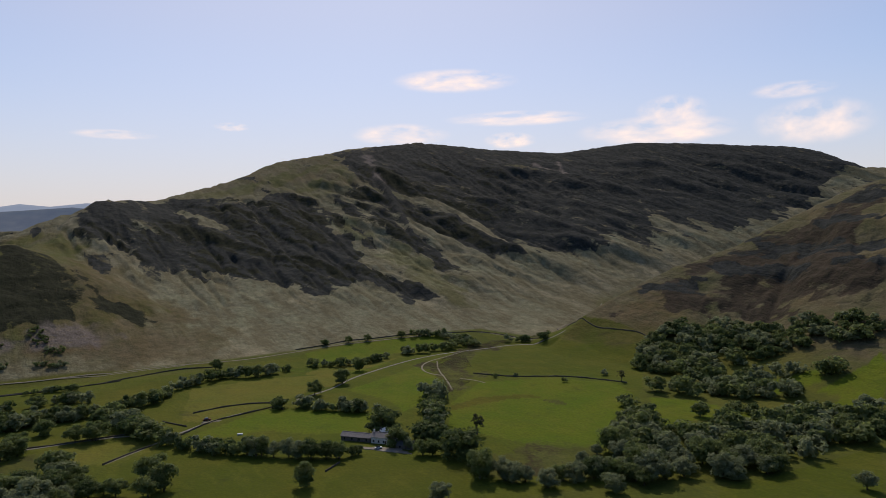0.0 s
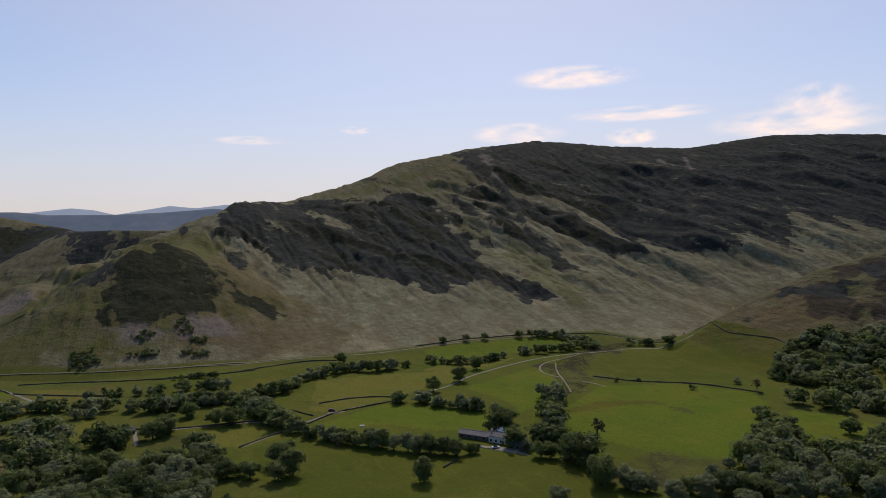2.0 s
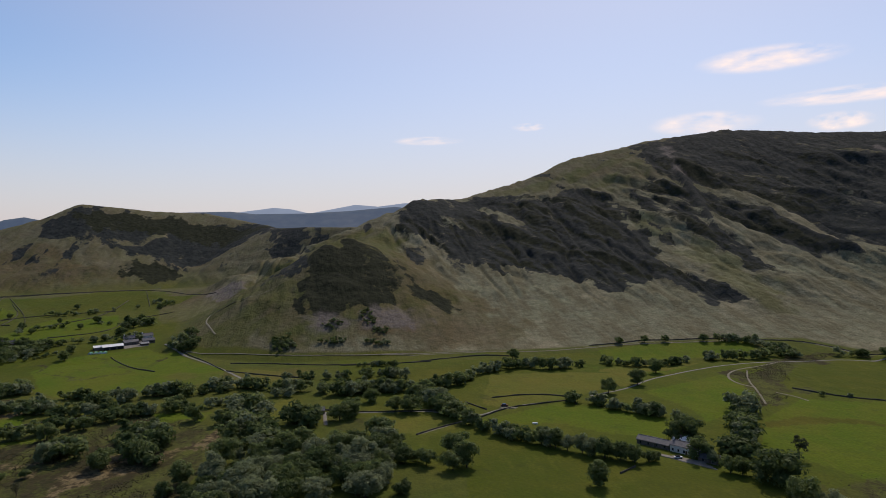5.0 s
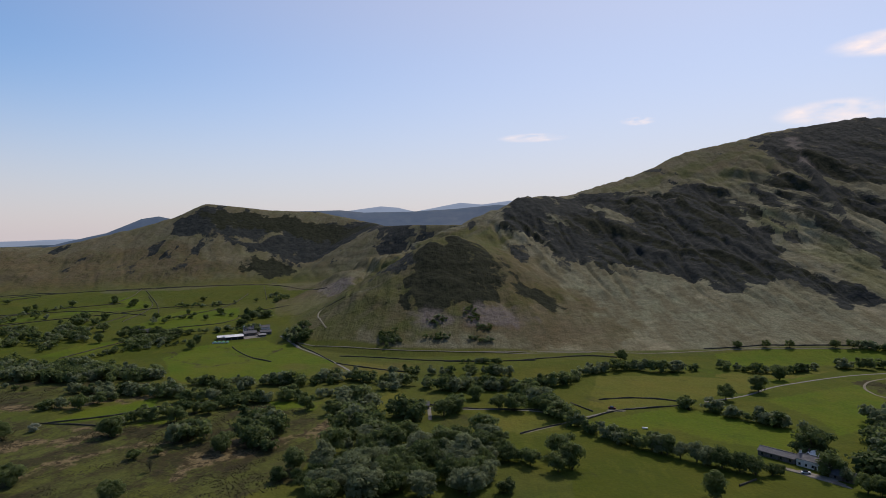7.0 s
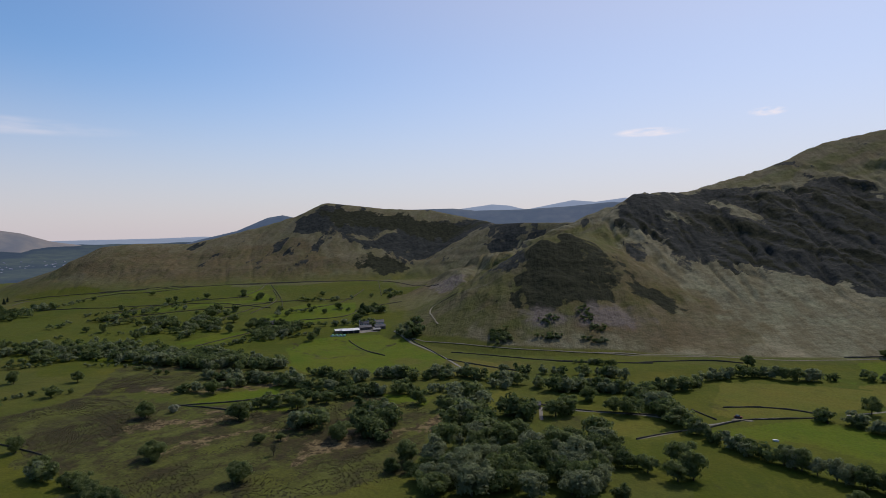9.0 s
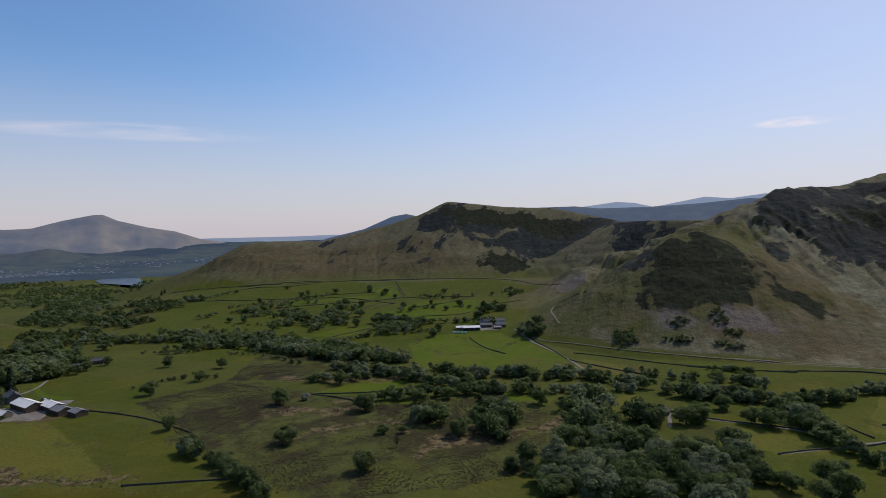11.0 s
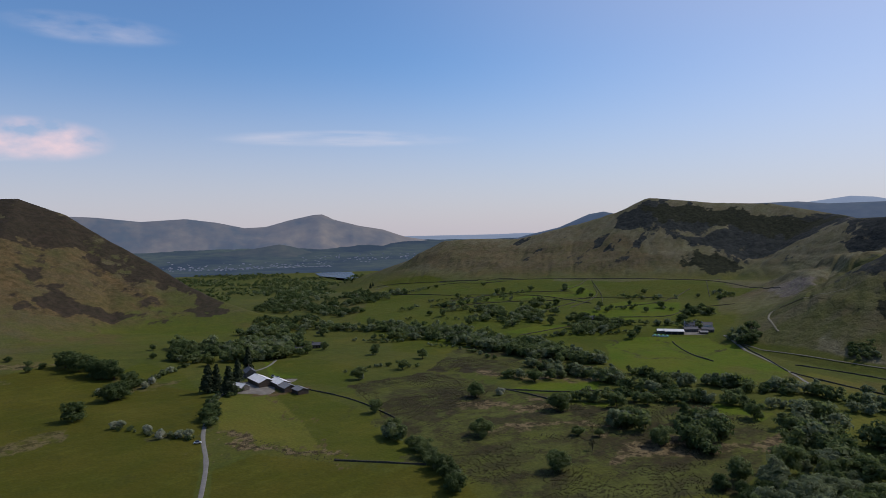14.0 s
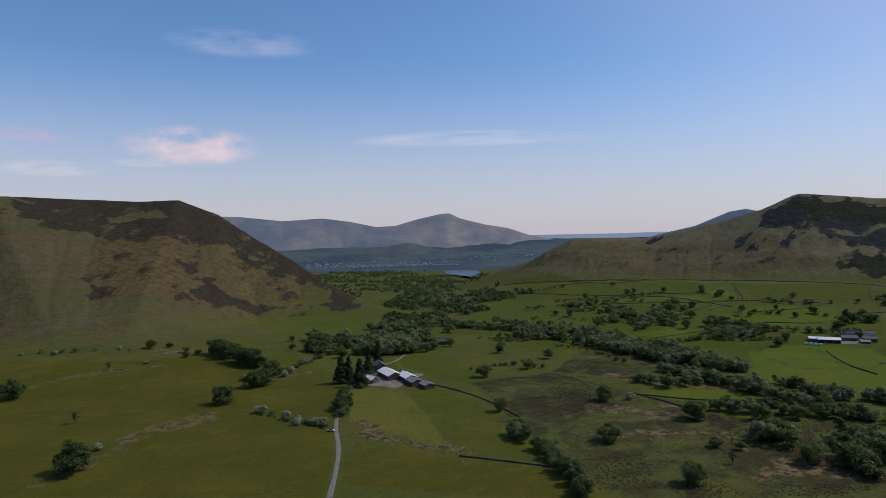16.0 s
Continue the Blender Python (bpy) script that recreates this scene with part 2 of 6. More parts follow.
LEAF = {
    "broad": foliage("leaves_oak", (0.126, 0.178, 0.054), (0.166, 0.210, 0.076), 0.64),
    "dark": foliage("leaves_dark", (0.068, 0.104, 0.031), (0.092, 0.128, 0.042), 0.5),
    "pale": foliage("leaves_willow", (0.178, 0.222, 0.106), (0.226, 0.264, 0.146), 0.6),
    "yellow": foliage("leaves_fresh", (0.075, 0.095, 0.018), (0.090, 0.105, 0.022)),
    "white": foliage("blossom", (0.50, 0.50, 0.42), (0.28, 0.32, 0.18), 0.4),
    "pine": foliage("needles", (0.030, 0.044, 0.020), (0.040, 0.055, 0.025), 0.2),
    "bare": foliage("thin_leaves", (0.075, 0.078, 0.040), (0.060, 0.066, 0.030)),
}
BARK = surface("bark", (0.085, 0.070, 0.052), (0.05, 0.042, 0.032), 0.8)
STONE = surface("drystone", (0.100, 0.090, 0.068), (0.055, 0.050, 0.038), 1.2, bump=0.2)
TARMAC = surface("lane_tarmac", (0.20, 0.19, 0.17), (0.15, 0.145, 0.13), 0.25)
GRAVEL = surface("stony_track", (0.19, 0.17, 0.125), (0.125, 0.118, 0.07), 0.3)
SLATE = surface("slate", (0.115, 0.115, 0.125), (0.075, 0.075, 0.085), 0.9, rough=0.6, bump=0.05)
LIMEWASH = surface("limewash", (0.72, 0.70, 0.66), (0.58, 0.56, 0.52), 0.5)
RUBBLE = surface("rubble_wall", (0.17, 0.145, 0.125), (0.10, 0.088, 0.078), 1.0, bump=0.08)
SHEET = surface("pale_sheet_roof", (0.88, 0.87, 0.84), (0.76, 0.75, 0.72), 0.35, rough=0.55)
GREYSHEET = surface("grey_sheet_roof", (0.25, 0.245, 0.245), (0.18, 0.178, 0.175), 0.4, rough=0.6)
TIMBER = surface("weathered_boards", (0.12, 0.085, 0.06), (0.07, 0.05, 0.038), 0.9)
GREEN = surface("green_cover", (0.03, 0.20, 0.10), (0.02, 0.14, 0.07), 0.6, rough=0.5)
WHITE = surface("white_cover", (0.80, 0.80, 0.78), (0.66, 0.66, 0.64), 0.6, rough=0.5)
YARD = surface("farmyard", (0.23, 0.21, 0.185), (0.14, 0.125, 0.10), 0.15)
# near-black for tyres, and for the shade painted into barn bays
DARK = surface("tyre_and_inner_shade", (0.02, 0.02, 0.022), (0.012, 0.012, 0.014), 1.0)
CARPAINT = surface("silver_paint", (0.62, 0.63, 0.65), (0.55, 0.56, 0.58), 0.5, rough=0.35, spec=0.5)
RUSSET = surface("russet_machine", (0.16, 0.05, 0.035), (0.09, 0.04, 0.03), 0.7)
GLASS = bpy.data.materials.new("window_glass")
GLASS.use_nodes = True
gb = GLASS.node_tree.nodes["Principled BSDF"]
gb.inputs["Base Color"].default_value, gb.inputs["Roughness"].default_value = (0.015, 0.018, 0.022, 1), 0.08
WATER, wnt, wb = nodes_of("lake_water")
wb.inputs["Base Color"].default_value, wb.inputs["Roughness"].default_value = (0.03, 0.05, 0.07, 1), 0.22

# ---------------------------------------------------------------- landform
def lattice(ix, iy, seed):
    h = (ix.astype(np.int64) * 374761393 + iy.astype(np.int64) * 668265263 + seed * 974634777) & 0xFFFFFFFF
    h = ((h ^ (h >> 13)) * 1274126177) & 0xFFFFFFFF
    return ((h ^ (h >> 16)) & 0xFFFF) / 65535.0


def value_noise(x, y, seed=0):
    """Smooth noise in -1..1."""
    ix, iy = np.floor(x), np.floor(y)
    fx, fy = x - ix, y - iy
    fx, fy = fx * fx * fx * (fx * (fx * 6 - 15) + 10), fy * fy * fy * (fy * (fy * 6 - 15) + 10)
    a, b = lattice(ix, iy, seed), lattice(ix + 1, iy, seed)
    c, d = lattice(ix, iy + 1, seed), lattice(ix + 1, iy + 1, seed)
    return 2 * ((a * (1 - fx) + b * fx) * (1 - fy) + (c * (1 - fx) + d * fx) * fy) - 1


def fbm(x, y, seed=0, octaves=4):
    total, amp = 0.0 * x, 1.0
    for k in range(octaves):
        total = total + amp * value_noise(x * 2**k + 17.3 * k, y * 2**k - 9.1 * k, seed + k)
        amp *= 0.5
    return total / 1.6


def smooth(a, b, v):
    u = np.clip((v - a) / (b - a), 0, 1)
    return u * u * (3 - 2 * u)


# crest lines: x, y, height, half width towards the valley (left of the way along it), half width behind
RIDGES = {
    "long_fell": (1.38, [
        (1500, 1350, 190, 600, 500), (1065, 1525, 230, 640, 500), (1043, 1540, 251, 640, 500), (1028, 1550, 252, 640, 500), (1007, 1558, 246, 640, 500),
        (984, 1566, 253, 640, 500), (939, 1582, 271, 640, 500), (916, 1590, 291, 640, 500), (895, 1602, 306, 640, 500), (873, 1614, 311, 640, 500), (773, 1626, 318, 650, 500),
        (601, 1643, 327, 700, 500), (489, 1628, 328, 740, 500), (280, 1575, 298, 770, 500), (106, 1546, 307, 790, 500),
        (-55, 1499, 319, 800, 500), (-197, 1437, 299, 810, 480), (-330, 1360, 265, 800, 420), (-423, 1261, 214, 740, 380),
        (-509, 1120, 174, 610, 320), (-538, 1016, 172, 520, 260), (-572, 997, 151, 480, 240), (-640, 1010, 116, 400, 240)]),
    "knoll": (1.12, [
        (-580, 930, 112, 250, 250), (-487, 762, 100, 260, 250), (-486, 715, 110, 265, 220), (-490, 680, 102, 240, 190),
        (-497, 607, 57, 150, 120), (-524, 556, 31, 110, 90), (-537, 515, 13, 70, 60), (-523, 469, 1, 50, 50)]),
    "rib": (1.0, [
        (-197, 1437, 292, 150, 110), (-110, 1210, 205, 150, 90), (-60, 1050, 128, 130, 80), (-8, 905, 55, 90, 60),
        (40, 830, 18, 60, 40)]),
    "far_fell": (1.25, [
        (-634, 1002, 125, 150, 250), (-759, 1037, 126, 220, 300), (-824, 1051, 127, 260, 320), (-902, 1080, 126, 300, 350), (-980, 1150, 128, 350, 400),
        (-1098, 1245, 138, 430, 450), (-1242, 1204, 168, 480, 450), (-1307, 1102, 173, 480, 450),
        (-1380, 975, 189, 500, 450), (-1410, 893, 153, 480, 450), (-1442, 801, 126, 480, 450),
        (-1487, 664, 93, 470, 450), (-1511, 552, 96, 370, 450), (-1513, 482, 92, 240, 240), (-1501, 417, 66, 150, 150),
        (-1489, 341, 24, 90, 90), (-1440, 200, -40, 60, 60)]),
    "apron": (1.0, [
        (-640, 840, 30, 200, 400), (-770, 771, 28, 330, 500), (-850, 714, 30, 400, 500), (-928, 608, 32, 430, 500),
        (-991, 498, 32, 430, 500), (-1040, 384, 30, 420, 350), (-1122, 300, 22, 330, 200), (-1200, 230, -12, 120, 120)]),
    "right_spur": (1.3, [
        (850, 600, 260, 640, 400), (559, 744, 180, 520, 200), (505, 751, 168, 500, 170), (479, 762, 157, 480, 150), (449, 768, 143, 460, 140),
        (416, 770, 126, 440, 130), (378, 761, 110, 410, 120), (341, 751, 93, 370, 110), (303, 740, 82, 320, 100), (268, 733, 73, 280, 90),
        (229, 714, 60, 300, 80), (192, 694, 46, 260, 70), (156, 672, 32, 200, 60), (118, 642, 10, 120, 50)]),
    "left_fell": (1.2, [
        (-780, 90, -10, 40, 40), (-854, 74, 2, 90, 60), (-907, 17, 13, 150, 70), (-941, -30, 29, 200, 80), (-973, -70, 48, 240, 90),
        (-1004, -112, 75, 280, 100), (-1026, -170, 109, 330, 120), (-1044, -232, 149, 390, 160), (-1044, -289, 172, 430, 250), (-1036, -347, 170, 430, 300),
        (-1022, -413, 173, 430, 400), (-950, -510, 176, 420, 500), (-1150, -760, 230, 400, 500)]),
    "near_bench": (1.0, [
        (-640, -90, 3, 120, 120), (-690, -200, 12, 200, 200), (-740, -330, 26, 260, 300), (-900, -560, 50, 300, 300)]),
    "back_fell": (1.2, [
        (850, 600, 260, 500, 640), (1000, -100, 300, 500, 600), (500, -900, 280, 500, 500), (-400, -1150, 260, 500, 500),
        (-1150, -760, 230, 500, 400)]),
}
GRAIN = {"long_fell": (0.35, 5.0), "knoll": (0.7, 4.0), "rib": (0.3, 5.0), "far_fell": (1.05, 2.5), "apron": (1.0, 1.2),
         "right_spur": (-0.7, 5.0), "left_fell": (1.9, 1.8), "near_bench": (1.9, 1.2), "back_fell": (0.0, 8.0)}


ROCKY = {"long_fell": 1.2, "knoll": 0.5, "right_spur": 0.75, "far_fell": 0.4}


# spurs that run down steeply along their own crest
SHARP_END = {"left_fell": 0.75, "right_spur": 0.75}


def valley_floor(x, y):
    down = -x * math.sin(radians(77)) + y * math.cos(radians(77))
    r = np.hypot(x, y)
    z = -46 * smooth(700, 2300, down)
    z = z + 62 * smooth(820, 1250, y) * smooth(0, 330, x) * (1 - smooth(-0.2, 0.2, (x - 1400) / 2000))
    z = z + 120 * smooth(2700, 4900, r)
    return z + 0.5 * fbm(x / 90, y / 90, 5, 3) * smooth(0, 200, r)


def ridge_rise(x, y, z0, name):
    """Height of one fell over the floor z0."""
    power, crest = RIDGES[name]
    best, peak = np.full(x.shape, -1.0e9), np.ones(x.shape)
    for (ax, ay, az, al, ar), (bx, by, bz, bl, br) in zip(crest, crest[1:]):
        dx, dy = bx - ax, by - ay
        along = np.clip(((x - ax) * dx + (y - ay) * dy) / (dx * dx + dy * dy), 0, 1)
        px, py = x - ax - along * dx, y - ay - along * dy
        off = np.hypot(px, py)
        left = smooth(-0.6, 0.6, (dx * py - dy * px) / (math.hypot(dx, dy) * off + 1e-6))
        width = left * (al + (bl - al) * along) + (1 - left) * (ar + (br - ar) * along)
        ahead = np.abs(px * dx + py * dy) / (math.hypot(dx, dy) * off + 1e-6)
        u = np.clip(off / (width * (1 - SHARP_END.get(name, 0.0) * ahead)), 0, 1)
        u = np.clip((np.sqrt(u * u + 0.0016) - 0.04) * 1.042, 0, 1)
        top = az + (bz - az) * along
        h = (top - z0) * (1 - u) ** power
        peak = np.where(h > best, top - z0, peak)
        best = np.maximum(best, h)
    return np.maximum(best, 0), np.maximum(peak, 1)


def ledges(h, peak, x, y, slant):
    """Rocky ribs on a fell side, slanting down across it or level: their lift, how much of it is rock face, how much grassy tread."""
    along, across = 0.82 * x - 0.57 * y, 0.57 * x + 0.82 * y
    lift, face, tread = 0 * x, 0 * x, 0 * x
    for size, tall, seed in ((46, 19.0, 63), (18, 6.0, 83), (8, 2.2, 103)):
        phase = across / (2.3 * size) if slant else h / size
        phase = phase + 0.75 * fbm(along / (size * 8), across / (size * 4), seed, 5)
        p = phase - np.floor(phase)
        where = smooth(-0.30, 0.20, fbm(along / (size * 7), across / (size * 3), seed + 4, 4))
        where = where * smooth(18, 60, h) * (1 - smooth(0.70, 0.93, h / peak))
        lift = lift + tall * (smooth(0, 0.46, p) - p) * where
        face = np.maximum(face, smooth(0.02, 0.14, p) * (1 - smooth(0.36, 0.50, p)) * where)
        if size > 20:
            tread = smooth(0.46, 0.58, p) * (1 - smooth(0.84, 0.98, p)) * where
    return lift, face, tread


def terrain(x, y, marks=None):
    """Ground height, and how much of it is fell side (0 on the valley floor)."""
    x, y = np.asarray(x, float), np.asarray(y, float)
    ground_z = valley_floor(x, y)
    total = 0 * x
    for name in RIDGES:
        full, full_peak = ridge_rise(x, y, ground_z, name)
        on = full > 0.01
        if not on.any():
            continue
        h, peak, px, py, rise = full[on], full_peak[on], x[on], y[on], total[on]
        turn, amp = GRAIN[name]
        c, s = math.cos(turn), math.sin(turn)
        u, v = c * px + s * py, -s * px + c * py
        side = smooth(4, 45, h)
        gully = 1 - np.abs(fbm(u / 55, v / 300, 31, 5)) * 2.6
        lump = fbm(u / 90, v / 140, 47, 6)
        crag = smooth(0.02, 0.20, fbm(u / 45, v / 90, 53, 5)) * smooth(25, 60, h)
        side = side * (1 - 0.75 * smooth(0.62, 0.92, h / peak))
        deep = 0.35 + 0.65 * smooth(70, 150, h) if name == "long_fell" else 1.0
        step = ledges(h, peak, px, py, name == "long_fell") if name in ROCKY else None
        h = h + side * amp * deep * (0.4 * lump - 0.7 * smooth(0.3, 1.0, gully) + 0.25 * crag)
        if step:
            h = h + ROCKY[name] * step[0]
        if name == "long_fell":
            # runnels that slant down the long side
            slant = np.abs(fbm((0.80 * px + 0.60 * py) / 34, (0.60 * px - 0.80 * py) / 330, 35, 4))
            h = h - side * 5.0 * smooth(0.16, 0.0, slant) * smooth(10, 60, h)
        fine = 2.0 if name == "long_fell" else min(1.2, amp / 4)
        h = h + smooth(4, 40, h) * fine * (1.1 * (0.4 - np.abs(fbm(u / 20, v / 70, 57, 4))) + 0.55 * fbm(px / 9, py / 9, 58, 2))
        if marks is not None:
            for k, key in ((1, "face"), (2, "tread")):
                field_of = marks.setdefault(key, 0 * x)
                field_of[on] = np.where(h > rise, ROCKY[name] ** 0.5 * step[k] if step else 0.0, field_of[on])
        gap = np.clip(1 - np.abs(rise - h) / 10, 0, 1)
        total[on] = np.maximum(rise, h) + 2.0 * gap * gap * smooth(2, 12, np.minimum(rise, h))
    return ground_z + total, total
# ---------------------------------------------------------------- end of landform

# ---------------------------------------------------------------- what covers the ground (plan outlines, metres)
FIELDS = []


def field(outline, cover):
    FIELDS.append((np.array(outline, float), cover))


field([(-344, 492), (-200, 554), (-85, 651), (101, 662), (173, 556), (140, 461), (83, 300), (27, 281), (-203, 288)], 'sward')
field([(-1109, 235), (-1019, 360), (-931, 541), (-880, 623), (-834, 715), (-469, 402), (-502, 297), (-589, 237), (-686, 150), (-827, 143)], 'sward')
field([(-1090, 310), (-997, 396), (-941, 523), (-860, 655), (-804, 702), (-552, 449), (-555, 314), (-698, 199)], 'sward')
field([(-176, 324), (-150, 344), (-111, 338), (-38, 330), (-58, 311), (-74, 284), (-120, 286)], 'lush')
field([(-56, 315), (-38, 333), (12, 328), (11, 282), (-58, 284)], 'lush')
field([(-156, 367), (-117, 429), (-48, 418), (-42, 377), (-76, 373), (-105, 383), (-148, 362)], 'bright')
field([(-195, 485), (-157, 510), (-89, 536), (-78, 496), (-97, 480), (-117, 442), (-148, 399), (-169, 406)], 'gold')
field([(-140, 550), (-80, 536), (-50, 579), (-65, 534), (-88, 532)], 'bright')
field([(-134, 613), (-79, 652), (2, 689), (-4, 635), (-48, 618), (-115, 571)], 'bright')
field([(-71, 478), (-23, 554), (5, 491), (1, 466), (-29, 416), (-39, 445)], 'bright')
field([(239, 473), (274, 468), (267, 448), (234, 446)], 'bright')
field([(235, 401), (276, 427), (307, 444), (273, 396)], 'bright')
field([(124, 291), (162, 303), (235, 340), (190, 275), (118, 278)], 'lush')
field([(138, 430), (171, 427), (148, 378), (122, 380)], 'bright')
field([(-268, 382), (-236, 403), (-207, 396), (-204, 360), (-247, 352)], 'lush')
field([(-203, 341), (-160, 367), (-161, 349), (-178, 328)], 'gold')
field([(-327, 469), (-281, 475), (-255, 490), (-200, 554), (-165, 551), (-210, 486), (-275, 437), (-302, 431)], 'lush')
field([(-515, 312), (-574, 380), (-545, 428), (-510, 444), (-395, 395), (-426, 347), (-459, 304)], 'bright')
field([(-717, 391), (-759, 494), (-722, 559), (-664, 505), (-673, 431)], 'bright')
field([(-437, 188), (-434, 225), (-423, 257), (-395, 219), (-395, 204)], 'lush')
field([(-380, 215), (-383, 245), (-361, 279), (-324, 318), (-310, 289), (-343, 243)], 'bright')
field([(-925, 524), (-875, 666), (-741, 706), (-723, 642), (-783, 528)], 'lush')
field([(-866, 246), (-924, 326), (-909, 391), (-844, 349), (-796, 269)], 'lush')
field([(-445, 388), (-407, 414), (-338, 464), (-334, 412), (-372, 385)], 'pale')
field([(-236, 329), (-203, 361), (-172, 369), (-181, 329), (-215, 316)], 'gold')
field([(-590, 27), (-594, 68), (-530, 89), (-491, 83), (-517, 51)], 'lush')
field([(-651, 155), (-670, 207), (-590, 232), (-583, 187)], 'bright')
field([(-740, 459), (-725, 564), (-658, 505), (-658, 428)], 'bright')
field([(21, 341), (54, 358), (89, 347), (79, 307), (29, 302), (14, 317)], 'scrub')
field([(-239, 334), (-219, 349), (-199, 328), (-217, 308)], 'scrub')
field([(-601, 371), (-543, 353), (-492, 361), (-492, 400), (-510, 444), (-501, 437), (-483, 393), (-484, 355), (-533, 347), (-593, 366)], 'scrub')
field([(-575, 413), (-521, 400), (-486, 393), (-511, 438), (-504, 432), (-479, 387), (-512, 393), (-568, 408)], 'scrub')
field([(-422, 536), (-384, 548), (-366, 592), (-348, 595), (-352, 558), (-394, 526)], 'scree')
field([(-1108, 853), (-1093, 919), (-1026, 926), (-1017, 855), (-1072, 839)], 'dark_growth')
field([(-1491, 382), (-1478, 546), (-1289, 815), (-1061, 831), (-1138, 692), (-1282, 472)], 'pale')
field([(-378, 558), (-366, 586), (-320, 597), (-323, 548), (-356, 532)], 'bracken')
field([(-165, 1382), (-155, 1380), (-129, 1289), (-104, 1196), (-113, 1201), (-140, 1285)], 'scree')
field([(199, 1441), (209, 1442), (235, 1394), (226, 1390)], 'scree')
field([(262, 1474), (267, 1469), (260, 1345), (252, 1344)], 'scree')
field([(114, 650), (190, 686), (247, 677), (253, 645), (191, 594), (163, 587)], 'pale')
field([(-497, -9), (-490, 29), (-346, 51), (-378, 13), (-417, -8)], 'gold')
field([(-490, 29), (-494, 53), (-383, 94), (-320, 92), (-340, 51)], 'lush')
field([(-344, -9), (-361, 12), (-331, 53), (-310, 102), (-270, 103), (-310, -9)], 'deep')
field([(-618, 26), (-580, 83), (-526, 83), (-548, 28)], 'bright')
field([(-597, -92), (-637, -76), (-587, -39), (-506, -21), (-551, -48)], 'lush')
field([(-501, 85), (-515, 153), (-439, 191), (-377, 228), (-384, 293), (-319, 295), (-275, 280), (-233, 206), (-260, 130), (-293, 100), (-377, 92)],
    'rush')
field([(-603, 201), (-638, 275), (-515, 276), (-464, 280), (-481, 208), (-525, 156)], 'rush')
field([(-442, 194), (-453, 224), (-440, 265), (-417, 251), (-425, 210)], 'bright')
field([(-384, 225), (-381, 268), (-349, 310), (-320, 314), (-325, 280), (-351, 247), (-367, 217)], 'gold')
field([(-479, 357), (-528, 436), (-516, 459), (-406, 410), (-402, 372), (-439, 330)], 'bright')
field([(-705, 452), (-742, 514), (-715, 555), (-655, 493), (-672, 442)], 'bright')
field([(-864, 519), (-904, 595), (-873, 721), (-744, 614), (-799, 498)], 'lush')
field([(-979, 324), (-961, 414), (-897, 519), (-818, 483), (-852, 367), (-862, 277)], 'bright')
field([(-669, 282), (-684, 337), (-667, 357), (-640, 316)], 'bright')
field([(-683, 381), (-693, 417), (-665, 415), (-646, 374)], 'bright')
field([(-372, 364), (-402, 432), (-362, 436), (-345, 410), (-360, 377)], 'gold')
field([(-298, 333), (-302, 363), (-288, 362), (-269, 339), (-279, 319)], 'gold')
field([(-301, 114), (-304, 151), (-282, 180), (-268, 168), (-278, 122)], 'deep')
field([(-304, 180), (-298, 221), (-284, 204), (-292, 177)], 'deep')
field([(-821, 296), (-832, 358), (-759, 406), (-743, 320)], 'lush')
field([(-612, 328), (-641, 415), (-588, 435), (-502, 366), (-503, 303)], 'lush')
field([(-414, -8), (-389, 13), (-365, 36), (-345, 55), (-330, 52), (-348, 35), (-372, 12), (-394, -7)], 'verge')
field([(-338, 54), (-327, 78), (-314, 103), (-309, 102), (-322, 77), (-333, 53)], 'tawny')
field([(-506, -10), (-500, 23), (-504, 52), (-493, 51), (-490, 22), (-496, -10)], 'tawny')
field([(-493, 29), (-423, 41), (-348, 51), (-344, 51), (-418, 40), (-486, 29)], 'tawny')
field([(-348, 128), (-348, 141), (-330, 150), (-320, 146), (-337, 137), (-337, 124)], 'tawny')
field([(-510, 190), (-472, 244), (-452, 272), (-436, 263), (-455, 235), (-491, 183)], 'verge')
field([(-419, 137), (-412, 179), (-390, 210), (-375, 202), (-397, 172), (-403, 132)], 'verge')
field([(-306, 195), (-303, 231), (-285, 253), (-282, 284), (-270, 271), (-273, 242), (-289, 221), (-293, 187)], 'verge')
field([(-364, 140), (-362, 180), (-332, 212), (-323, 206), (-352, 175), (-354, 137)], 'verge')
field([(-423, -51), (-402, -24), (-420, -12), (-413, -12), (-396, -24), (-416, -50)], 'scrub')
field([(-766, -125), (-761, -102), (-732, -88), (-749, -114)], 'ling')
field([(-595, -310), (-597, -195), (-639, -132), (-510, -19), (-395, -16), (-295, -15), (-316, -159)], 'deep')
field([(-343, -151), (-356, -145), (-369, -139), (-404, -135), (-432, -121), (-444, -100), (-420, -95), (-410, -115), (-385, -128), (-353, -132),
    (-341, -138), (-329, -144)], 'straw')
field([(-529, -251), (-561, -232), (-576, -213), (-582, -194), (-591, -170), (-576, -165), (-568, -189), (-563, -208), (-549, -227), (-519, -246)],
    'straw')
field([(-647, -199), (-644, -175), (-653, -152), (-629, -146), (-623, -169), (-627, -192)], 'straw')
field([(-580, -96), (-552, -68), (-549, -49), (-538, -48), (-540, -66), (-569, -94)], 'straw')
field([(-311, -11), (-358, -11), (-398, -14), (-434, -15), (-426, -14), (-392, -14), (-353, -11), (-307, -11)], 'straw')
field([(-311, -47), (-304, -38), (-299, -37), (-305, -46)], 'straw')
field([(-1432, 303), (-1322, 420), (-944, 513), (-852, 464), (-876, 280), (-916, 204)], 'lush')
field([(21, 337), (42, 360), (70, 363), (66, 344), (40, 341), (20, 320)], 'scrub')
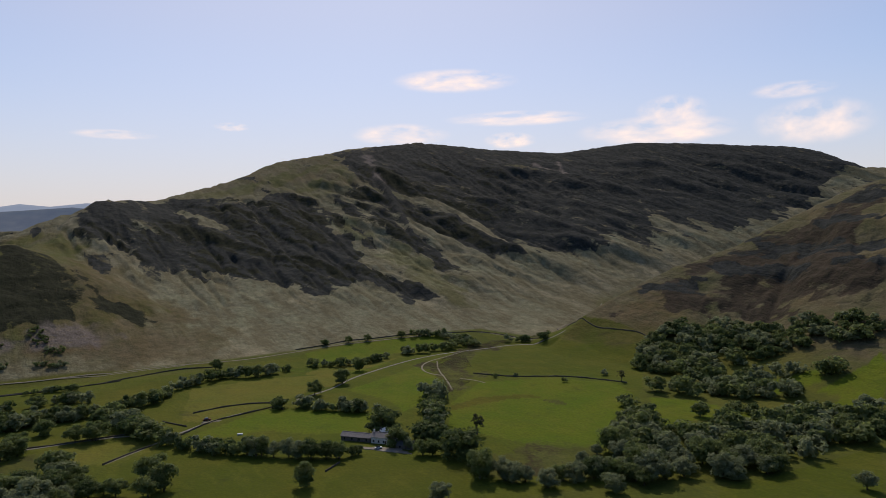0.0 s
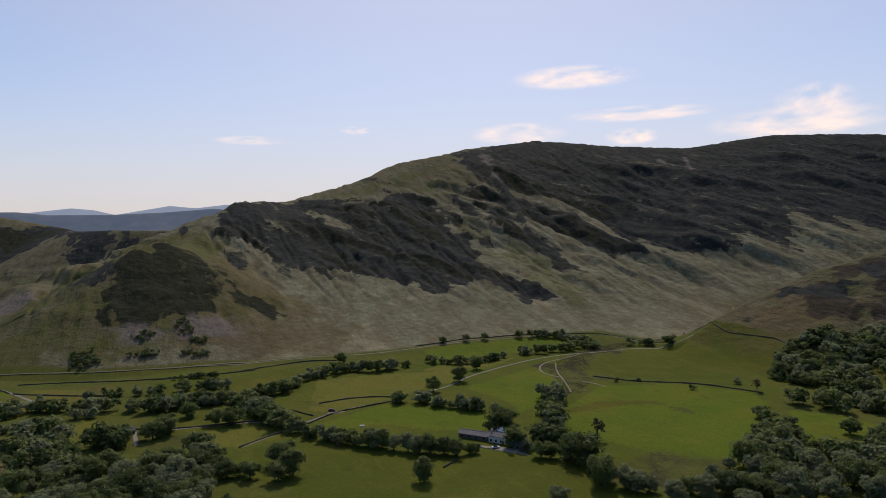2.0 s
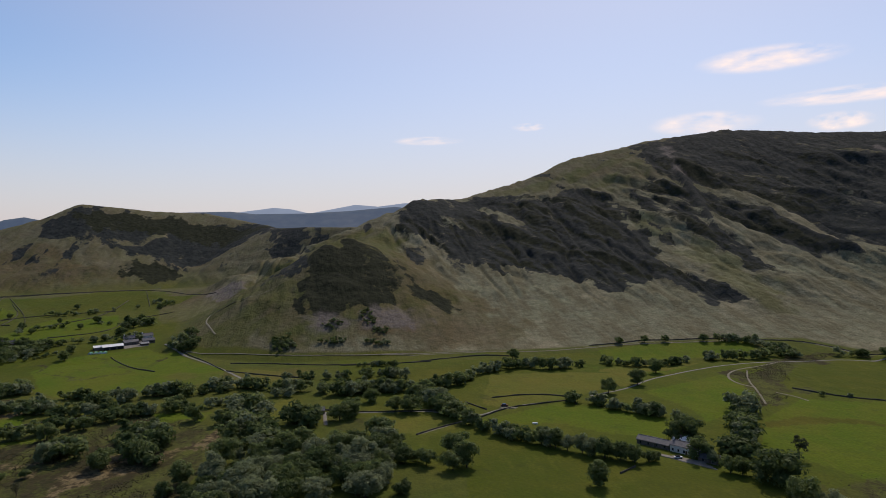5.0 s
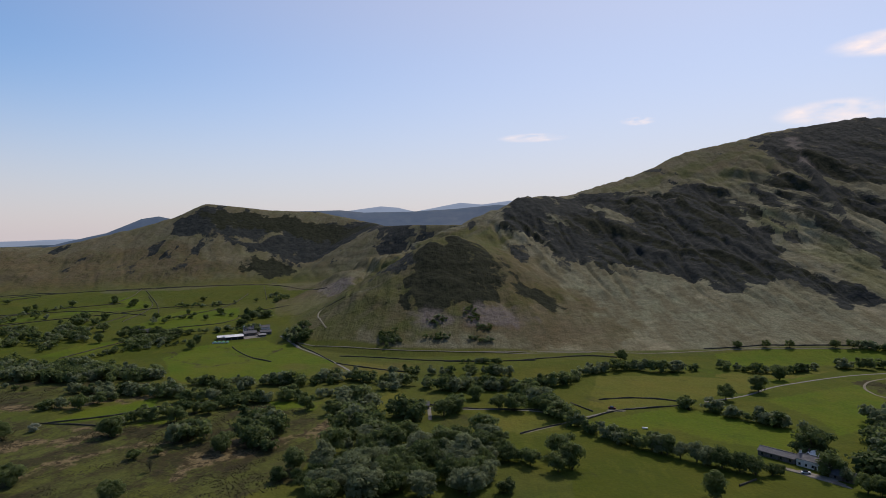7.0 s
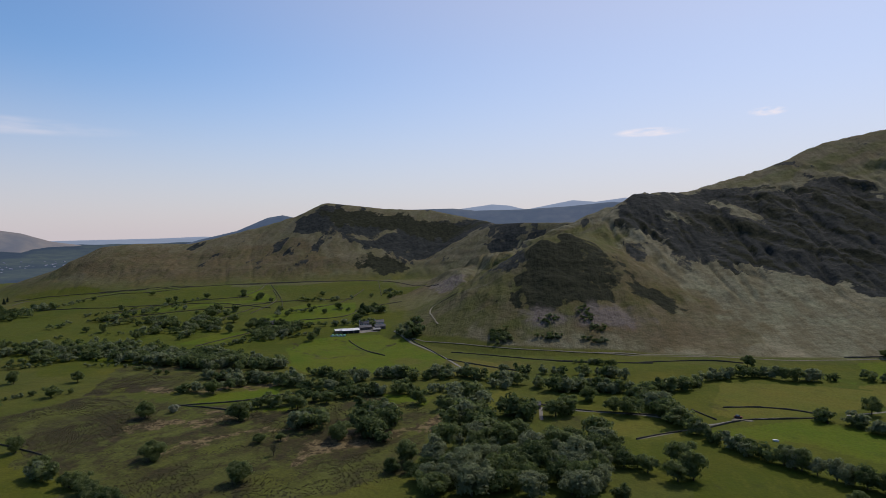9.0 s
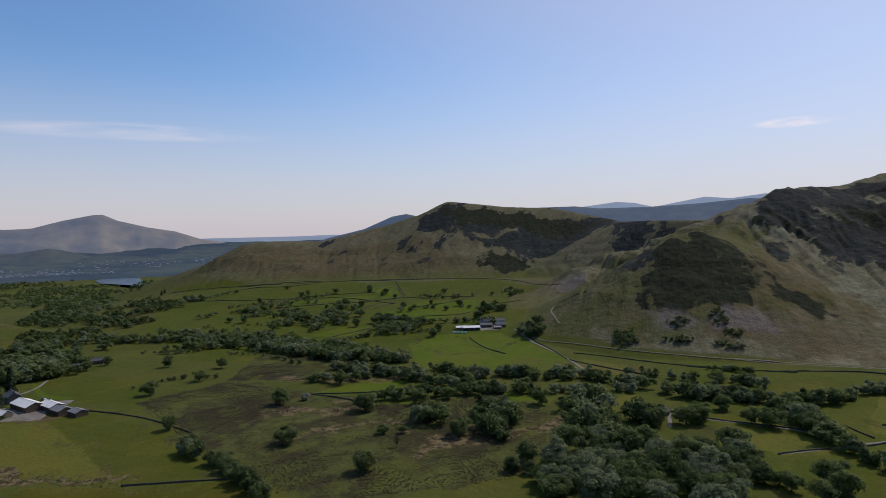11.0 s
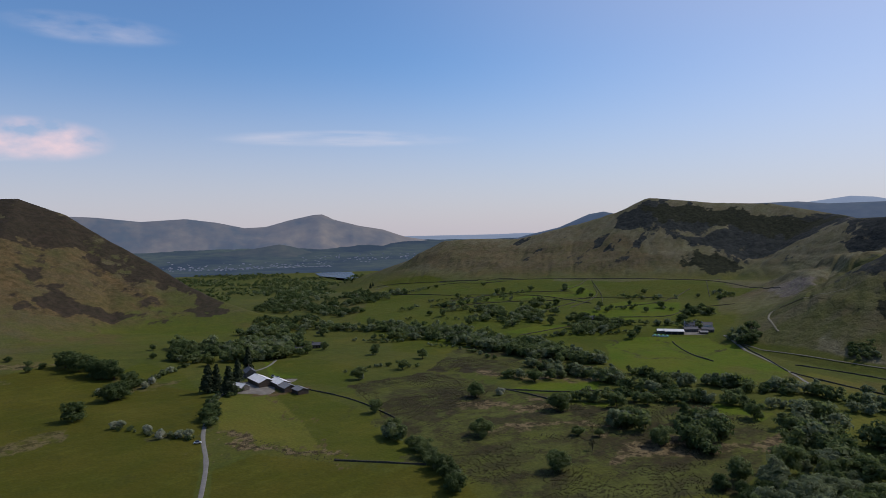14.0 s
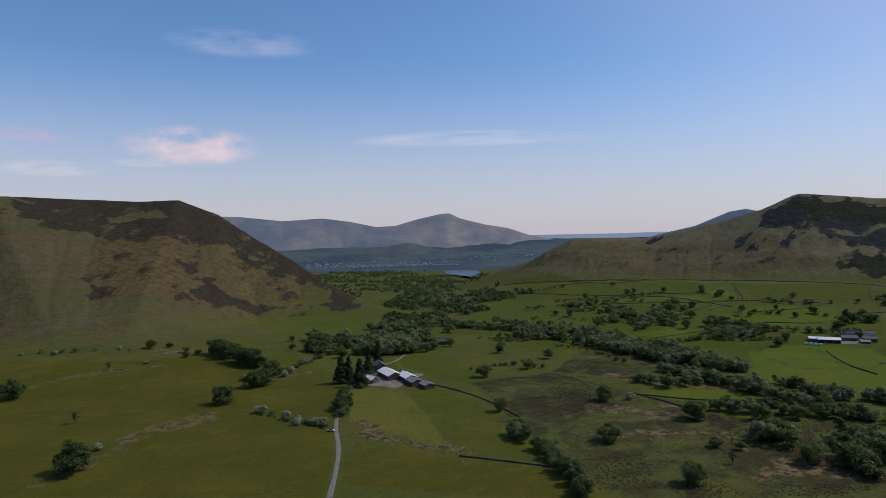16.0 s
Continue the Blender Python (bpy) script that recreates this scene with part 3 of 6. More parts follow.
field([(-120, 533), (-98, 564), (-44, 595), (-64, 552), (-101, 528)], 'gold')
field([(-149, 342), (-111, 326), (-74, 322), (-65, 280), (-115, 261)], 'lush')
field([(-387, 543), (-362, 575), (-341, 606), (-315, 607), (-334, 571), (-375, 535)], 'scree')

# the long fell: heather over its heights, grass between the ribs
field([(-523, 870), (-502, 872), (-439, 854), (-389, 827), (-337, 842), (-276, 813), (-218, 810), (-194, 830), (-157, 789), (-106, 823), (-46, 791), (-1, 801), (-4, 829), (-73, 873), (-120, 942), (-159, 984), (-190, 1089), (-249, 1166), (-333, 1138), (-329, 1127), (-420, 1150), (-510, 1100), (-550, 1010)], "heather")
field([(-145, 1038), (-118, 1041), (-73, 986), (-4, 911), (12, 922), (-35, 1023), (14, 997), (56, 974), (117, 979), (192, 1015), (236, 1009), (295, 1062), (342, 1010), (346, 1078), (395, 1150), (463, 1131), (500, 1102), (560, 1150), (640, 1190), (740, 1290), (930, 1470), (1010, 1540), (940, 1660), (601, 1700), (280, 1640), (0, 1590), (-150, 1480), (-215, 1340), (-178, 1245), (-185, 1150)], "heather")
field([(-455, 1171), (-369, 1228), (-301, 1311), (-214, 1350), (-178, 1245), (-228, 1167), (-323, 1141)], "grassy")
field([(-180, 1060), (-126, 1068), (-73, 990), (-20, 910), (18, 840), (45, 796), (16, 781), (-11, 819), (-67, 892), (-123, 965), (-169, 1016)], "grassy")
field([(-367, 606), (-350, 654), (-258, 639), (-254, 591), (-366, 527), (-379, 546)], "pale")
field([(-437, 685), (-472, 846), (-391, 800), (-283, 703), (-209, 645), (-217, 604), (-363, 522), (-405, 585)], "pale")
field([(-620, 470), (-490, 465), (-400, 500), (-345, 545), (-325, 600), (-300, 690), (-420, 790), (-540, 930), (-640, 900), (-660, 680)], "olive")
# crags and darker growth of the knoll and the far fell
field([(-486, 705), (-440, 735), (-400, 722), (-372, 690), (-360, 650), (-369, 590), (-400, 549), (-423, 540), (-454, 556), (-471, 587), (-482, 652)], "dark_growth")
field([(-380, 663), (-362, 681), (-334, 678), (-296, 670), (-313, 649), (-350, 645)], "dark_growth")
field([(-1370, 871), (-1358, 959), (-1097, 1229), (-937, 1214), (-513, 654), (-979, 1129), (-1019, 1022), (-1049, 934), (-1127, 948), (-1148, 889), (-1218, 881), (-1309, 831)], "heather")
field([(-1352, 929), (-1253, 1120), (-1071, 1199), (-989, 1179), (-1061, 1115), (-1196, 1052), (-1259, 911)], "dark_growth")
field([(-1118, 864), (-1102, 927), (-1041, 933), (-1047, 867)], "dark_growth")
field([(-985, 1150), (-965, 1215), (-925, 1200), (-935, 1130), (-960, 1110)], "scree")
field([(-706, 690), (-660, 712), (-635, 690), (-655, 662)], "scree")
# the spur: dark heather terraces above brown moor
field([(160, 663), (196, 687), (262, 717), (332, 733), (396, 757), (437, 747), (496, 723), (360, 524), (316, 583), (259, 634), (210, 655)], "ling")
field([(430, 758), (455, 745), (473, 732), (499, 726), (478, 696), (457, 727)], "heather")
field([(408, 754), (422, 732), (460, 669), (441, 641), (418, 683)], "heather")
field([(326, 734), (361, 739), (397, 733), (410, 651), (425, 618), (393, 572), (373, 609), (370, 684), (342, 713)], "heather")
field([(222, 690), (257, 704), (310, 712), (359, 664), (302, 667), (246, 673)], "patchy")
field([(233, 671), (285, 683), (333, 693), (390, 567), (366, 531), (319, 589), (261, 638)], "moor")
# fields below the spur
field([(24, 569), (49, 664), (94, 692), (126, 722), (184, 607), (188, 588), (159, 556), (142, 530), (70, 522), (30, 535)], "lush")
field([(4, 436), (27, 495), (77, 508), (130, 488), (133, 454), (108, 399), (90, 348), (64, 344), (23, 369), (2, 375)], "bright")
field([(0, 422), (25, 452), (57, 457), (69, 451), (44, 446), (24, 434), (4, 416)], "deep")
field([(60, 452), (72, 436), (82, 430), (78, 446)], "scrub")
field([(-18, 554), (31, 661), (87, 689), (126, 722), (99, 684), (53, 650), (22, 575), (26, 513), (5, 458), (-4, 492)], "rush")
field([(143, 445), (174, 435), (194, 404), (187, 389), (156, 390), (130, 395)], "bright")
field([(209, 453), (234, 461), (253, 467), (246, 450), (234, 446)], "bright")
field([(255, 436), (316, 458), (297, 430), (264, 419)], "bright")
# the heather-topped fell
field([(-889, -359), (-983, -193), (-931, -89), (-887, -49), (-822, -130), (-767, -229), (-742, -299)], "tan")
field([(-889, -359), (-899, -327), (-886, -297), (-903, -270), (-933, -245), (-953, -215), (-983, -193), (-963, -160), (-950, -106), (-934, -75), (-896, -50), (-898, -26), (-924, -27), (-960, 0), (-1000, -60), (-1060, -150), (-1110, -250), (-1120, -330), (-1040, -480), (-900, -470)], "moor")
field([(-978, -355), (-993, -304), (-964, -295), (-958, -341)], "clear")
field([(-818, -218), (-845, -191), (-848, -166), (-857, -139), (-832, -132), (-827, -150), (-815, -178), (-799, -201)], "moor")
field([(-877, -319), (-876, -262), (-890, -221), (-863, -201), (-829, -236), (-830, -266), (-849, -308)], "ling")
field([(-793, -320), (-784, -285), (-755, -280), (-758, -306)], "ling")
field([(-976, -191), (-967, -131), (-947, -106), (-943, -156), (-951, -187)], "ling")
field([(-742, -299), (-767, -229), (-822, -130), (-908, -87), (-895, -24), (-844, 44), (-734, 15), (-723, -136), (-685, -276)], "mossy")
# hedged pastures down the valley
field([(-390, 223), (-376, 255), (-359, 302), (-330, 316), (-324, 310), (-330, 278), (-349, 248), (-364, 212)], "bright")
field([(-572, 350), (-585, 402), (-555, 461), (-414, 422), (-387, 394), (-395, 369), (-422, 332), (-487, 308)], "bright")
field([(-634, 491), (-638, 568), (-599, 532), (-596, 488)], "lush")
field([(-564, 32), (-617, 29), (-602, 75), (-547, 107), (-521, 102), (-520, 65)], "lush")
field([(-672, 155), (-682, 175), (-631, 223), (-572, 211), (-590, 173), (-624, 144)], "lush")
field([(-420, 280), (-412, 296), (-393, 292), (-390, 268)], "gold")
field([(-2639, 283), (-2718, 334), (-2658, 434), (-1548, 323), (-1497, 312), (-1570, 292), (-2241, 366), (-2363, 323), (-2456, 281)], "water")


def inside(px, py, outline):
    hit = np.zeros(px.shape, bool)
    for (ax, ay), (bx, by) in zip(outline, np.roll(outline, -1, 0)):
        cross = (ay > py) != (by > py)
        hit ^= cross & (px < (bx - ax) * (py - ay) / (by - ay + 1e-12) + ax)
    return hit


def edge_distance(px, py, outline):
    """Metres to a plan outline, positive inside it."""
    best = np.full(px.shape, 1.0e9)
    for (ax, ay), (bx, by) in zip(outline, np.roll(outline, -1, 0)):
        dx, dy = bx - ax, by - ay
        u = np.clip(((px - ax) * dx + (py - ay) * dy) / (dx * dx + dy * dy + 1e-9), 0, 1)
        best = np.minimum(best, (px - ax - u * dx) ** 2 + (py - ay - u * dy) ** 2)
    return np.sqrt(best) * np.where(inside(px, py, outline), 1, -1)


WILD = ("heather", "patchy", "dark_growth", "ling", "moor", "tan", "grassy", "scree", "bracken", "mossy", "pale", "olive")


def build_ground():
    fine = np.arange(-41, 125.01, 0.145)
    coarse = np.arange(127, 318, 2.0)
    az = np.radians(np.concatenate([fine, coarse]))
    rings = [0.02, 30, 60, 90, 120, 150, 175, 200, 215]
    while rings[-1] < 4985:
        last = rings[-1]
        rings.append(min(last * (1.0078 if last < 560 else 1.0038 if last < 1750 else 1.012) + 0.2, 4985))
    r = np.array(rings)
    n, m = len(az), len(r)
    X = -np.sin(az)[None, :] * r[:, None]
    Y = np.cos(az)[None, :] * r[:, None]
    marks = {}
    Z, rise = terrain(X, Y, marks)
    # cover, with ragged edges on the fells and neat ones in the valley
    wild = smooth(5, 40, rise)
    ragx = X + (3 + 17 * wild) * fbm(X / 60, Y / 60, 61, 5)
    ragy = Y + (3 + 17 * wild) * fbm(X / 60, Y / 60, 71, 5)
    GREENS = ("lush", "bright", "gold", "deep")
    cov = {k: np.zeros(X.shape) for k in ("heather", "lush", "bright", "gold", "rush", "bracken", "scree", "ling", "verge", "deep", "dark_growth")}
    patch = smooth(-0.32, -0.10, fbm((0.56 * X - 0.83 * Y) / 110, (0.83 * X + 0.56 * Y) / 30, 81, 6))
    spots = smooth(0.0, 0.16, fbm(X / 26, Y / 26, 91, 5))
    streak = smooth(-0.25, 0.15, fbm((0.95 * X - 0.3 * Y) / 30, (0.3 * X + 0.95 * Y) / 90, 87, 5))
    torn = [fbm(X / 18, Y / 18, 240 + 10 * q, 4) for q in range(2)]
    tear = 0.75 * fbm((0.77 * X - 0.64 * Y) / 75, (0.64 * X + 0.77 * Y) / 24, 201, 6) + 0.45 * fbm(X / 14, Y / 14, 211, 4)
    dull = np.zeros(X.shape)
    for outline, kind in FIELDS:
        lo, hi = outline.min(0) - 45, outline.max(0) + 45
        box = (X > lo[0]) & (X < hi[0]) & (Y > lo[1]) & (Y < hi[1])
        inn = np.zeros(X.shape)
        if kind in WILD:
            reach = min(30.0, 0.22 * float(min(hi - lo) - 60))
            inn[box] = smooth(-0.35, 0.35, edge_distance(X[box], Y[box], outline) / max(reach, 5) + 1.15 * tear[box])
        else:
            loose = 15 * torn[0][box] if kind in ("rush", "scrub", "verge", "straw", "tawny") else 0.0
            inn[box] = inside(ragx[box] + loose, ragy[box] - loose, outline)
        if kind == "water":
            continue
        elif kind == "sward":
            cov["lush"] = np.maximum(cov["lush"], 0.75 * inn)
            cov["bright"] = np.maximum(cov["bright"], 0.18 * inn)
        elif kind == "dark_growth":
            cov["dark_growth"] = np.maximum(cov["dark_growth"], inn * (0.72 + 0.28 * patch))
        elif kind == "patchy":
            cov["heather"] = np.maximum(cov["heather"], inn * patch)
        elif kind == "ling":
            cov["ling"] = np.maximum(cov["ling"], inn * (0.30 + 0.60 * streak))
        elif kind == "moor":
            cov["ling"] = np.maximum(cov["ling"], inn * (0.72 + 0.28 * streak))
        elif kind == "clear":
            cov["ling"] = cov["ling"] * (1 - 0.8 * inn)
        elif kind == "tan":
            cov["bracken"] = np.maximum(cov["bracken"], inn * (0.62 + 0.38 * (1 - streak)))
            cov["ling"] = np.maximum(cov["ling"], 0.42 * inn * spots)
        elif kind == "mossy":
            cov["bracken"] = np.maximum(cov["bracken"] * (1 - inn), 0.45 * inn * spots * (1 - streak))
            cov["bright"] = np.maximum(cov["bright"], 0.25 * inn * (0.4 + 0.6 * streak))
        elif kind in ("verge", "straw"):
            cov["verge"] = np.maximum(cov["verge"], inn * (1.0 if kind == "verge" else 0.35 + 0.3 * spots))
            for k in GREENS:
                cov[k] = cov[k] * (1 - 0.5 * inn)
        elif kind == "grassy":
            cov["heather"] = cov["heather"] * (1 - inn * (0.2 + 0.8 * streak))
            cov["lush"] = np.maximum(cov["lush"], 0.4 * inn * streak)
        elif kind == "olive":
            dull = np.maximum(dull, 1.5 * inn)
            cov["lush"] = np.maximum(cov["lush"], (0.15 + 0.3 * streak) * inn)
        elif kind in ("tawny", "pale"):
            if kind == "pale":
                dull = np.maximum(dull, inn)
            cov["bracken"] = np.maximum(cov["bracken"], inn * (spots if kind == "tawny" else 0.35))
            for k in GREENS:
                cov[k] = cov[k] * (1 - 0.6 * inn)
        elif kind in ("scrub", "rush"):
            cov["rush"] = np.maximum(cov["rush"], inn * (0.85 + 0.15 * spots if kind == "rush" else 0.7 * spots + 0.2))
            for k in GREENS:
                cov[k] = cov[k] * (1 - inn)
        else:
            for k in GREENS:
                if kind in GREENS:
                    cov[k] = cov[k] * (1 - inn)
            tone = 0.8 + 0.2 * patch if kind == "heather" else 1.0
            cov[kind] = np.maximum(cov[kind], inn * tone)
    crags = smooth(0.30, 0.45, fbm((0.56 * X - 0.83 * Y) / 90, (0.83 * X + 0.56 * Y) / 30, 85, 6)) * smooth(30, 80, rise)
    cov["heather"] = np.maximum(cov["heather"], 0.8 * crags * (Y > 600))
    rocky = smooth(25, 45, rise) * (Y > 480)
    slab = smooth(-0.25, 0.15, fbm(X / 70, Y / 70, 133, 4))
    # faces darker, treads paler: real growth plus the ribs' shade and light in colour
    cov["heather"] = np.maximum(cov["heather"], 0.9 * marks["face"] * slab * rocky * (0.12 + 0.88 * cov["heather"]))
    cov["heather"] = cov["heather"] * (1 - 0.85 * marks["tread"] * smooth(260, 20, X) * smooth(-0.35, 0.1, fbm(X / 120, Y / 120, 131, 4)))
    cov["dark_growth"] = np.maximum(cov["dark_growth"], 0.7 * cov["heather"] * marks["face"] * smooth(300, -50, X) * (X > -700) * rocky)
    floor_ = 1 - smooth(4, 30, rise + 6 * fbm(X / 80, Y / 80, 95, 4))
    floor_ = np.maximum(floor_, 0.75 * (1 - smooth(25, 60, rise)) * smooth(-500, -620, X) * smooth(700, 1000, -X + Y * 0.0))
    foot = np.interp(X, [-640, -509, -393, -348, -292, -210, -144, -84, -16, 40, 97, 130, 190], [560, 470, 478, 503, 546, 581, 619, 654, 689, 715, 694, 664, 800])
    over = smooth(-3, 5, Y - foot) * smooth(-620, -560, X) * smooth(215, 190, X)
    floor_ = floor_ * (1 - over)
    bleached = smooth(470, 620, Y) * smooth(-760, -600, X) * (1 - 0.8 * smooth(90, 220, X) * (1 - smooth(790, 900, Y))) * (1 - 0.7 * smooth(140, 220, rise))
    bleached = np.maximum(bleached, 0.42 * smooth(18, 45, rise) * smooth(-600, -820, X) * smooth(300, 450, Y))
    bleached = np.maximum(bleached, 0.85 * over * (1 - smooth(60, 120, rise))) * (1 - 0.55 * dull)
    me = bpy.data.meshes.new("ground")
    co = np.stack([X, Y, Z], -1).reshape(-1, 3)
    i, j = np.meshgrid(np.arange(m - 1), np.arange(n), indexing="ij")
    k = (j + 1) % n
    quads = np.stack([i * n + j, i * n + k, (i + 1) * n + k, (i + 1) * n + j], -1).reshape(-1, 4)[:, ::-1]
    me.vertices.add(len(co))
    me.vertices.foreach_set("co", co.ravel())
    me.loops.add(quads.size)
    me.loops.foreach_set("vertex_index", quads.ravel().astype(np.int32))
    me.polygons.add(len(quads))
    me.polygons.foreach_set("loop_start", np.arange(0, quads.size, 4, dtype=np.int32))
    me.polygons.foreach_set("use_smooth", np.ones(len(quads), bool))
    me.update(calc_edges=True)
    one = np.ones(X.shape)
    for name, trio in (("cover_a", ("heather", "lush", "bright")), ("cover_b", ("gold", "rush", "bracken")), ("cover_c", ("scree",)), ("cover_d", ("ling", "verge", "deep")), ("cover_e", ("dark_growth", "rush", "rush"))):
        rgb = [cov[q] for q in trio] + ([floor_, bleached] if name == "cover_c" else [])
        attr = me.color_attributes.new(name, "FLOAT_COLOR", "POINT")
        attr.data.foreach_set("color", np.stack([*rgb, one], -1).astype(np.float32).ravel())
    me.materials.append(ground_material())
    return tagged(new("ground", me), "green valley floor with grassy and heather-covered fells", "ground", kind="structure")


ground = build_ground()


def height(x, y):
    return float(terrain(np.array([x], float), np.array([y], float))[0][0])


# ---------------------------------------------------------------- mesh helpers
def mesh_of(name, verts, faces, *mats):
    me = bpy.data.meshes.new(name)
    me.from_pydata([tuple(v) for v in verts], [], [tuple(f) for f in faces])
    for mat in mats:
        me.materials.append(mat)
    me.update()
    return me


def part(name, me, parent, label="", at=None):
    ob = new(name, me)
    ob.parent = parent
    if at is not None:
        ob.matrix_basis = at
    if label:
        tagged(ob, label)
    return ob


def box_mesh(name, sx, sy, sz, mat, taper=1.0, bevel=0.0):
    """A block on z = 0, narrower at the top by taper, with chamfered edges."""
    bm = bmesh.new()
    bmesh.ops.create_cube(bm, size=1.0)
    for v in bm.verts:
        t = taper if v.co.z > 0 else 1.0
        v.co = Vector((v.co.x * sx * t, v.co.y * sy * t, (v.co.z + 0.5) * sz))
    if bevel:
        bmesh.ops.bevel(bm, geom=bm.edges[:], offset=bevel, segments=1, affect="EDGES")
    me = bpy.data.meshes.new(name)
    bm.to_mesh(me)
    bm.free()
    me.materials.append(mat)
    return me


def along_line(line, step):
    """Points every step metres along a rounded plan line, with their headings."""
    p = np.array(line, float)
    if len(p) > 2:
        for _ in range(2):
            q = [p[0]]
            for a, b in zip(p, p[1:]):
                q += [0.75 * a + 0.25 * b, 0.25 * a + 0.75 * b]
            p = np.array(q + [p[-1]])
    seg = np.hypot(*np.diff(p, axis=0).T)
    run = np.concatenate([[0], np.cumsum(seg)])
    at = np.linspace(0, run[-1], max(2, int(run[-1] / step) + 1))
    xy = np.stack([np.interp(at, run, p[:, 0]), np.interp(at, run, p[:, 1])], 1)
    way = np.gradient(xy, axis=0)
    return xy, way / (np.hypot(*way.T)[:, None] + 1e-9)


def lane(line, width, kind="auto"):
    xy, way = along_line(line, 3.0)
    side = np.stack([-way[:, 1], way[:, 0]], 1)
    wob = 1 + 0.12 * value_noise(xy[:, 0] / 9, xy[:, 1] / 9, 3)
    cols = [xy + side * (width * 0.5 * f * wob)[:, None] for f in (-1, -0.45, 0, 0.45, 1)]
    zs = [terrain(c[:, 0], c[:, 1])[0] for c in cols]
    top = np.max(zs, axis=0) + 0.22
    verts, faces, n = [], [], len(xy)
    for c, z, lift in zip(cols, zs, (-0.35, 0.02, 0.06, 0.02, -0.35)):
        verts += [(a, b, max(zz, tt - 0.3) + lift + 0.1) for (a, b), zz, tt in zip(c, z, top)]
    for k in range(4):
        faces += [(k * n + i, (k + 1) * n + i, (k + 1) * n + i + 1, k * n + i + 1)[::-1] for i in range(n - 1)]
    hard = width > 3.1
    ob = new("road" if hard else "track", mesh_of("road", verts, faces, TARMAC if hard else GRAVEL))
    tagged(ob, "narrow grey tarmac lane between fields" if hard else "pale stony track across the grass",
           "road" if hard else "track", kind="structure")


def wall(line):
    xy, way = along_line(line, 2.5)
    side = np.stack([-way[:, 1], way[:, 0]], 1)
    z = terrain(xy[:, 0], xy[:, 1])[0]
    n = len(xy)
    verts, faces = [], []
    high = 0.78 + 0.2 * value_noise(xy[:, 0] / 4, xy[:, 1] / 4, 8)
    for off, up in ((-0.42, -0.4), (-0.26, 1), (0.0, 1.12), (0.26, 1), (0.42, -0.4)):
        jit = 0.07 * value_noise(xy[:, 0] * 1.3 + off * 30, xy[:, 1] * 1.3, 9)
        zz = z + (high * up + jit if up > 0 else up)
        verts += [(a + s0 * off, b + s1 * off, c) for (a, b), (s0, s1), c in zip(xy, side, zz)]
    for k in range(4):
        faces += [(k * n + i, k * n + i + 1, (k + 1) * n + i + 1, (k + 1) * n + i) for i in range(n - 1)]
    faces += [tuple(k * n for k in range(5)), tuple(k * n + n - 1 for k in range(5))[::-1]]
    tagged(new("stone_wall", mesh_of("stone_wall", verts, faces, STONE)),
           "dark grey dry-stone field wall on grass", "wall", "field walls")


# ---------------------------------------------------------------- trees
rng = np.random.default_rng(7)


def leaf_cloud(centres, radii, count, size, rs, squash=0.8):
    """Leaf sprays on the skins of many small balls: corners of triangles, and their number."""
    which = rs.integers(0, len(centres), count)
    d = rs.normal(size=(count, 3))
    d /= np.linalg.norm(d, axis=1)[:, None]
    d[:, 2] = np.where(d[:, 2] < -0.5, -d[:, 2], d[:, 2])
    pos = centres[which] + d * radii[which][:, None] * rs.uniform(0.75, 1.12, (count, 1)) * np.array([1, 1, squash])
    nrm = d + np.array([0, 0, 0.25]) + 0.4 * rs.normal(size=(count, 3))
    nrm /= np.linalg.norm(nrm, axis=1)[:, None]
    u = np.cross(nrm, rs.normal(size=(count, 3)))
    u /= np.linalg.norm(u, axis=1)[:, None]
    v = np.cross(nrm, u)
    s = size * rs.uniform(0.6, 1.3, (count, 1))
    return np.stack([pos + u * s, pos - u * s * 0.6 + v * s * 0.9, pos - u * s * 0.5 - v * s * 0.9], 1).reshape(-1, 3)


ICO = bmesh.new()
bmesh.ops.create_icosphere(ICO, subdivisions=1, radius=1.0)
ICO_V = np.array([v.co[:] for v in ICO.verts])
ICO_F = np.array([[v.index for v in f.verts] for f in ICO.faces])
ICO.free()


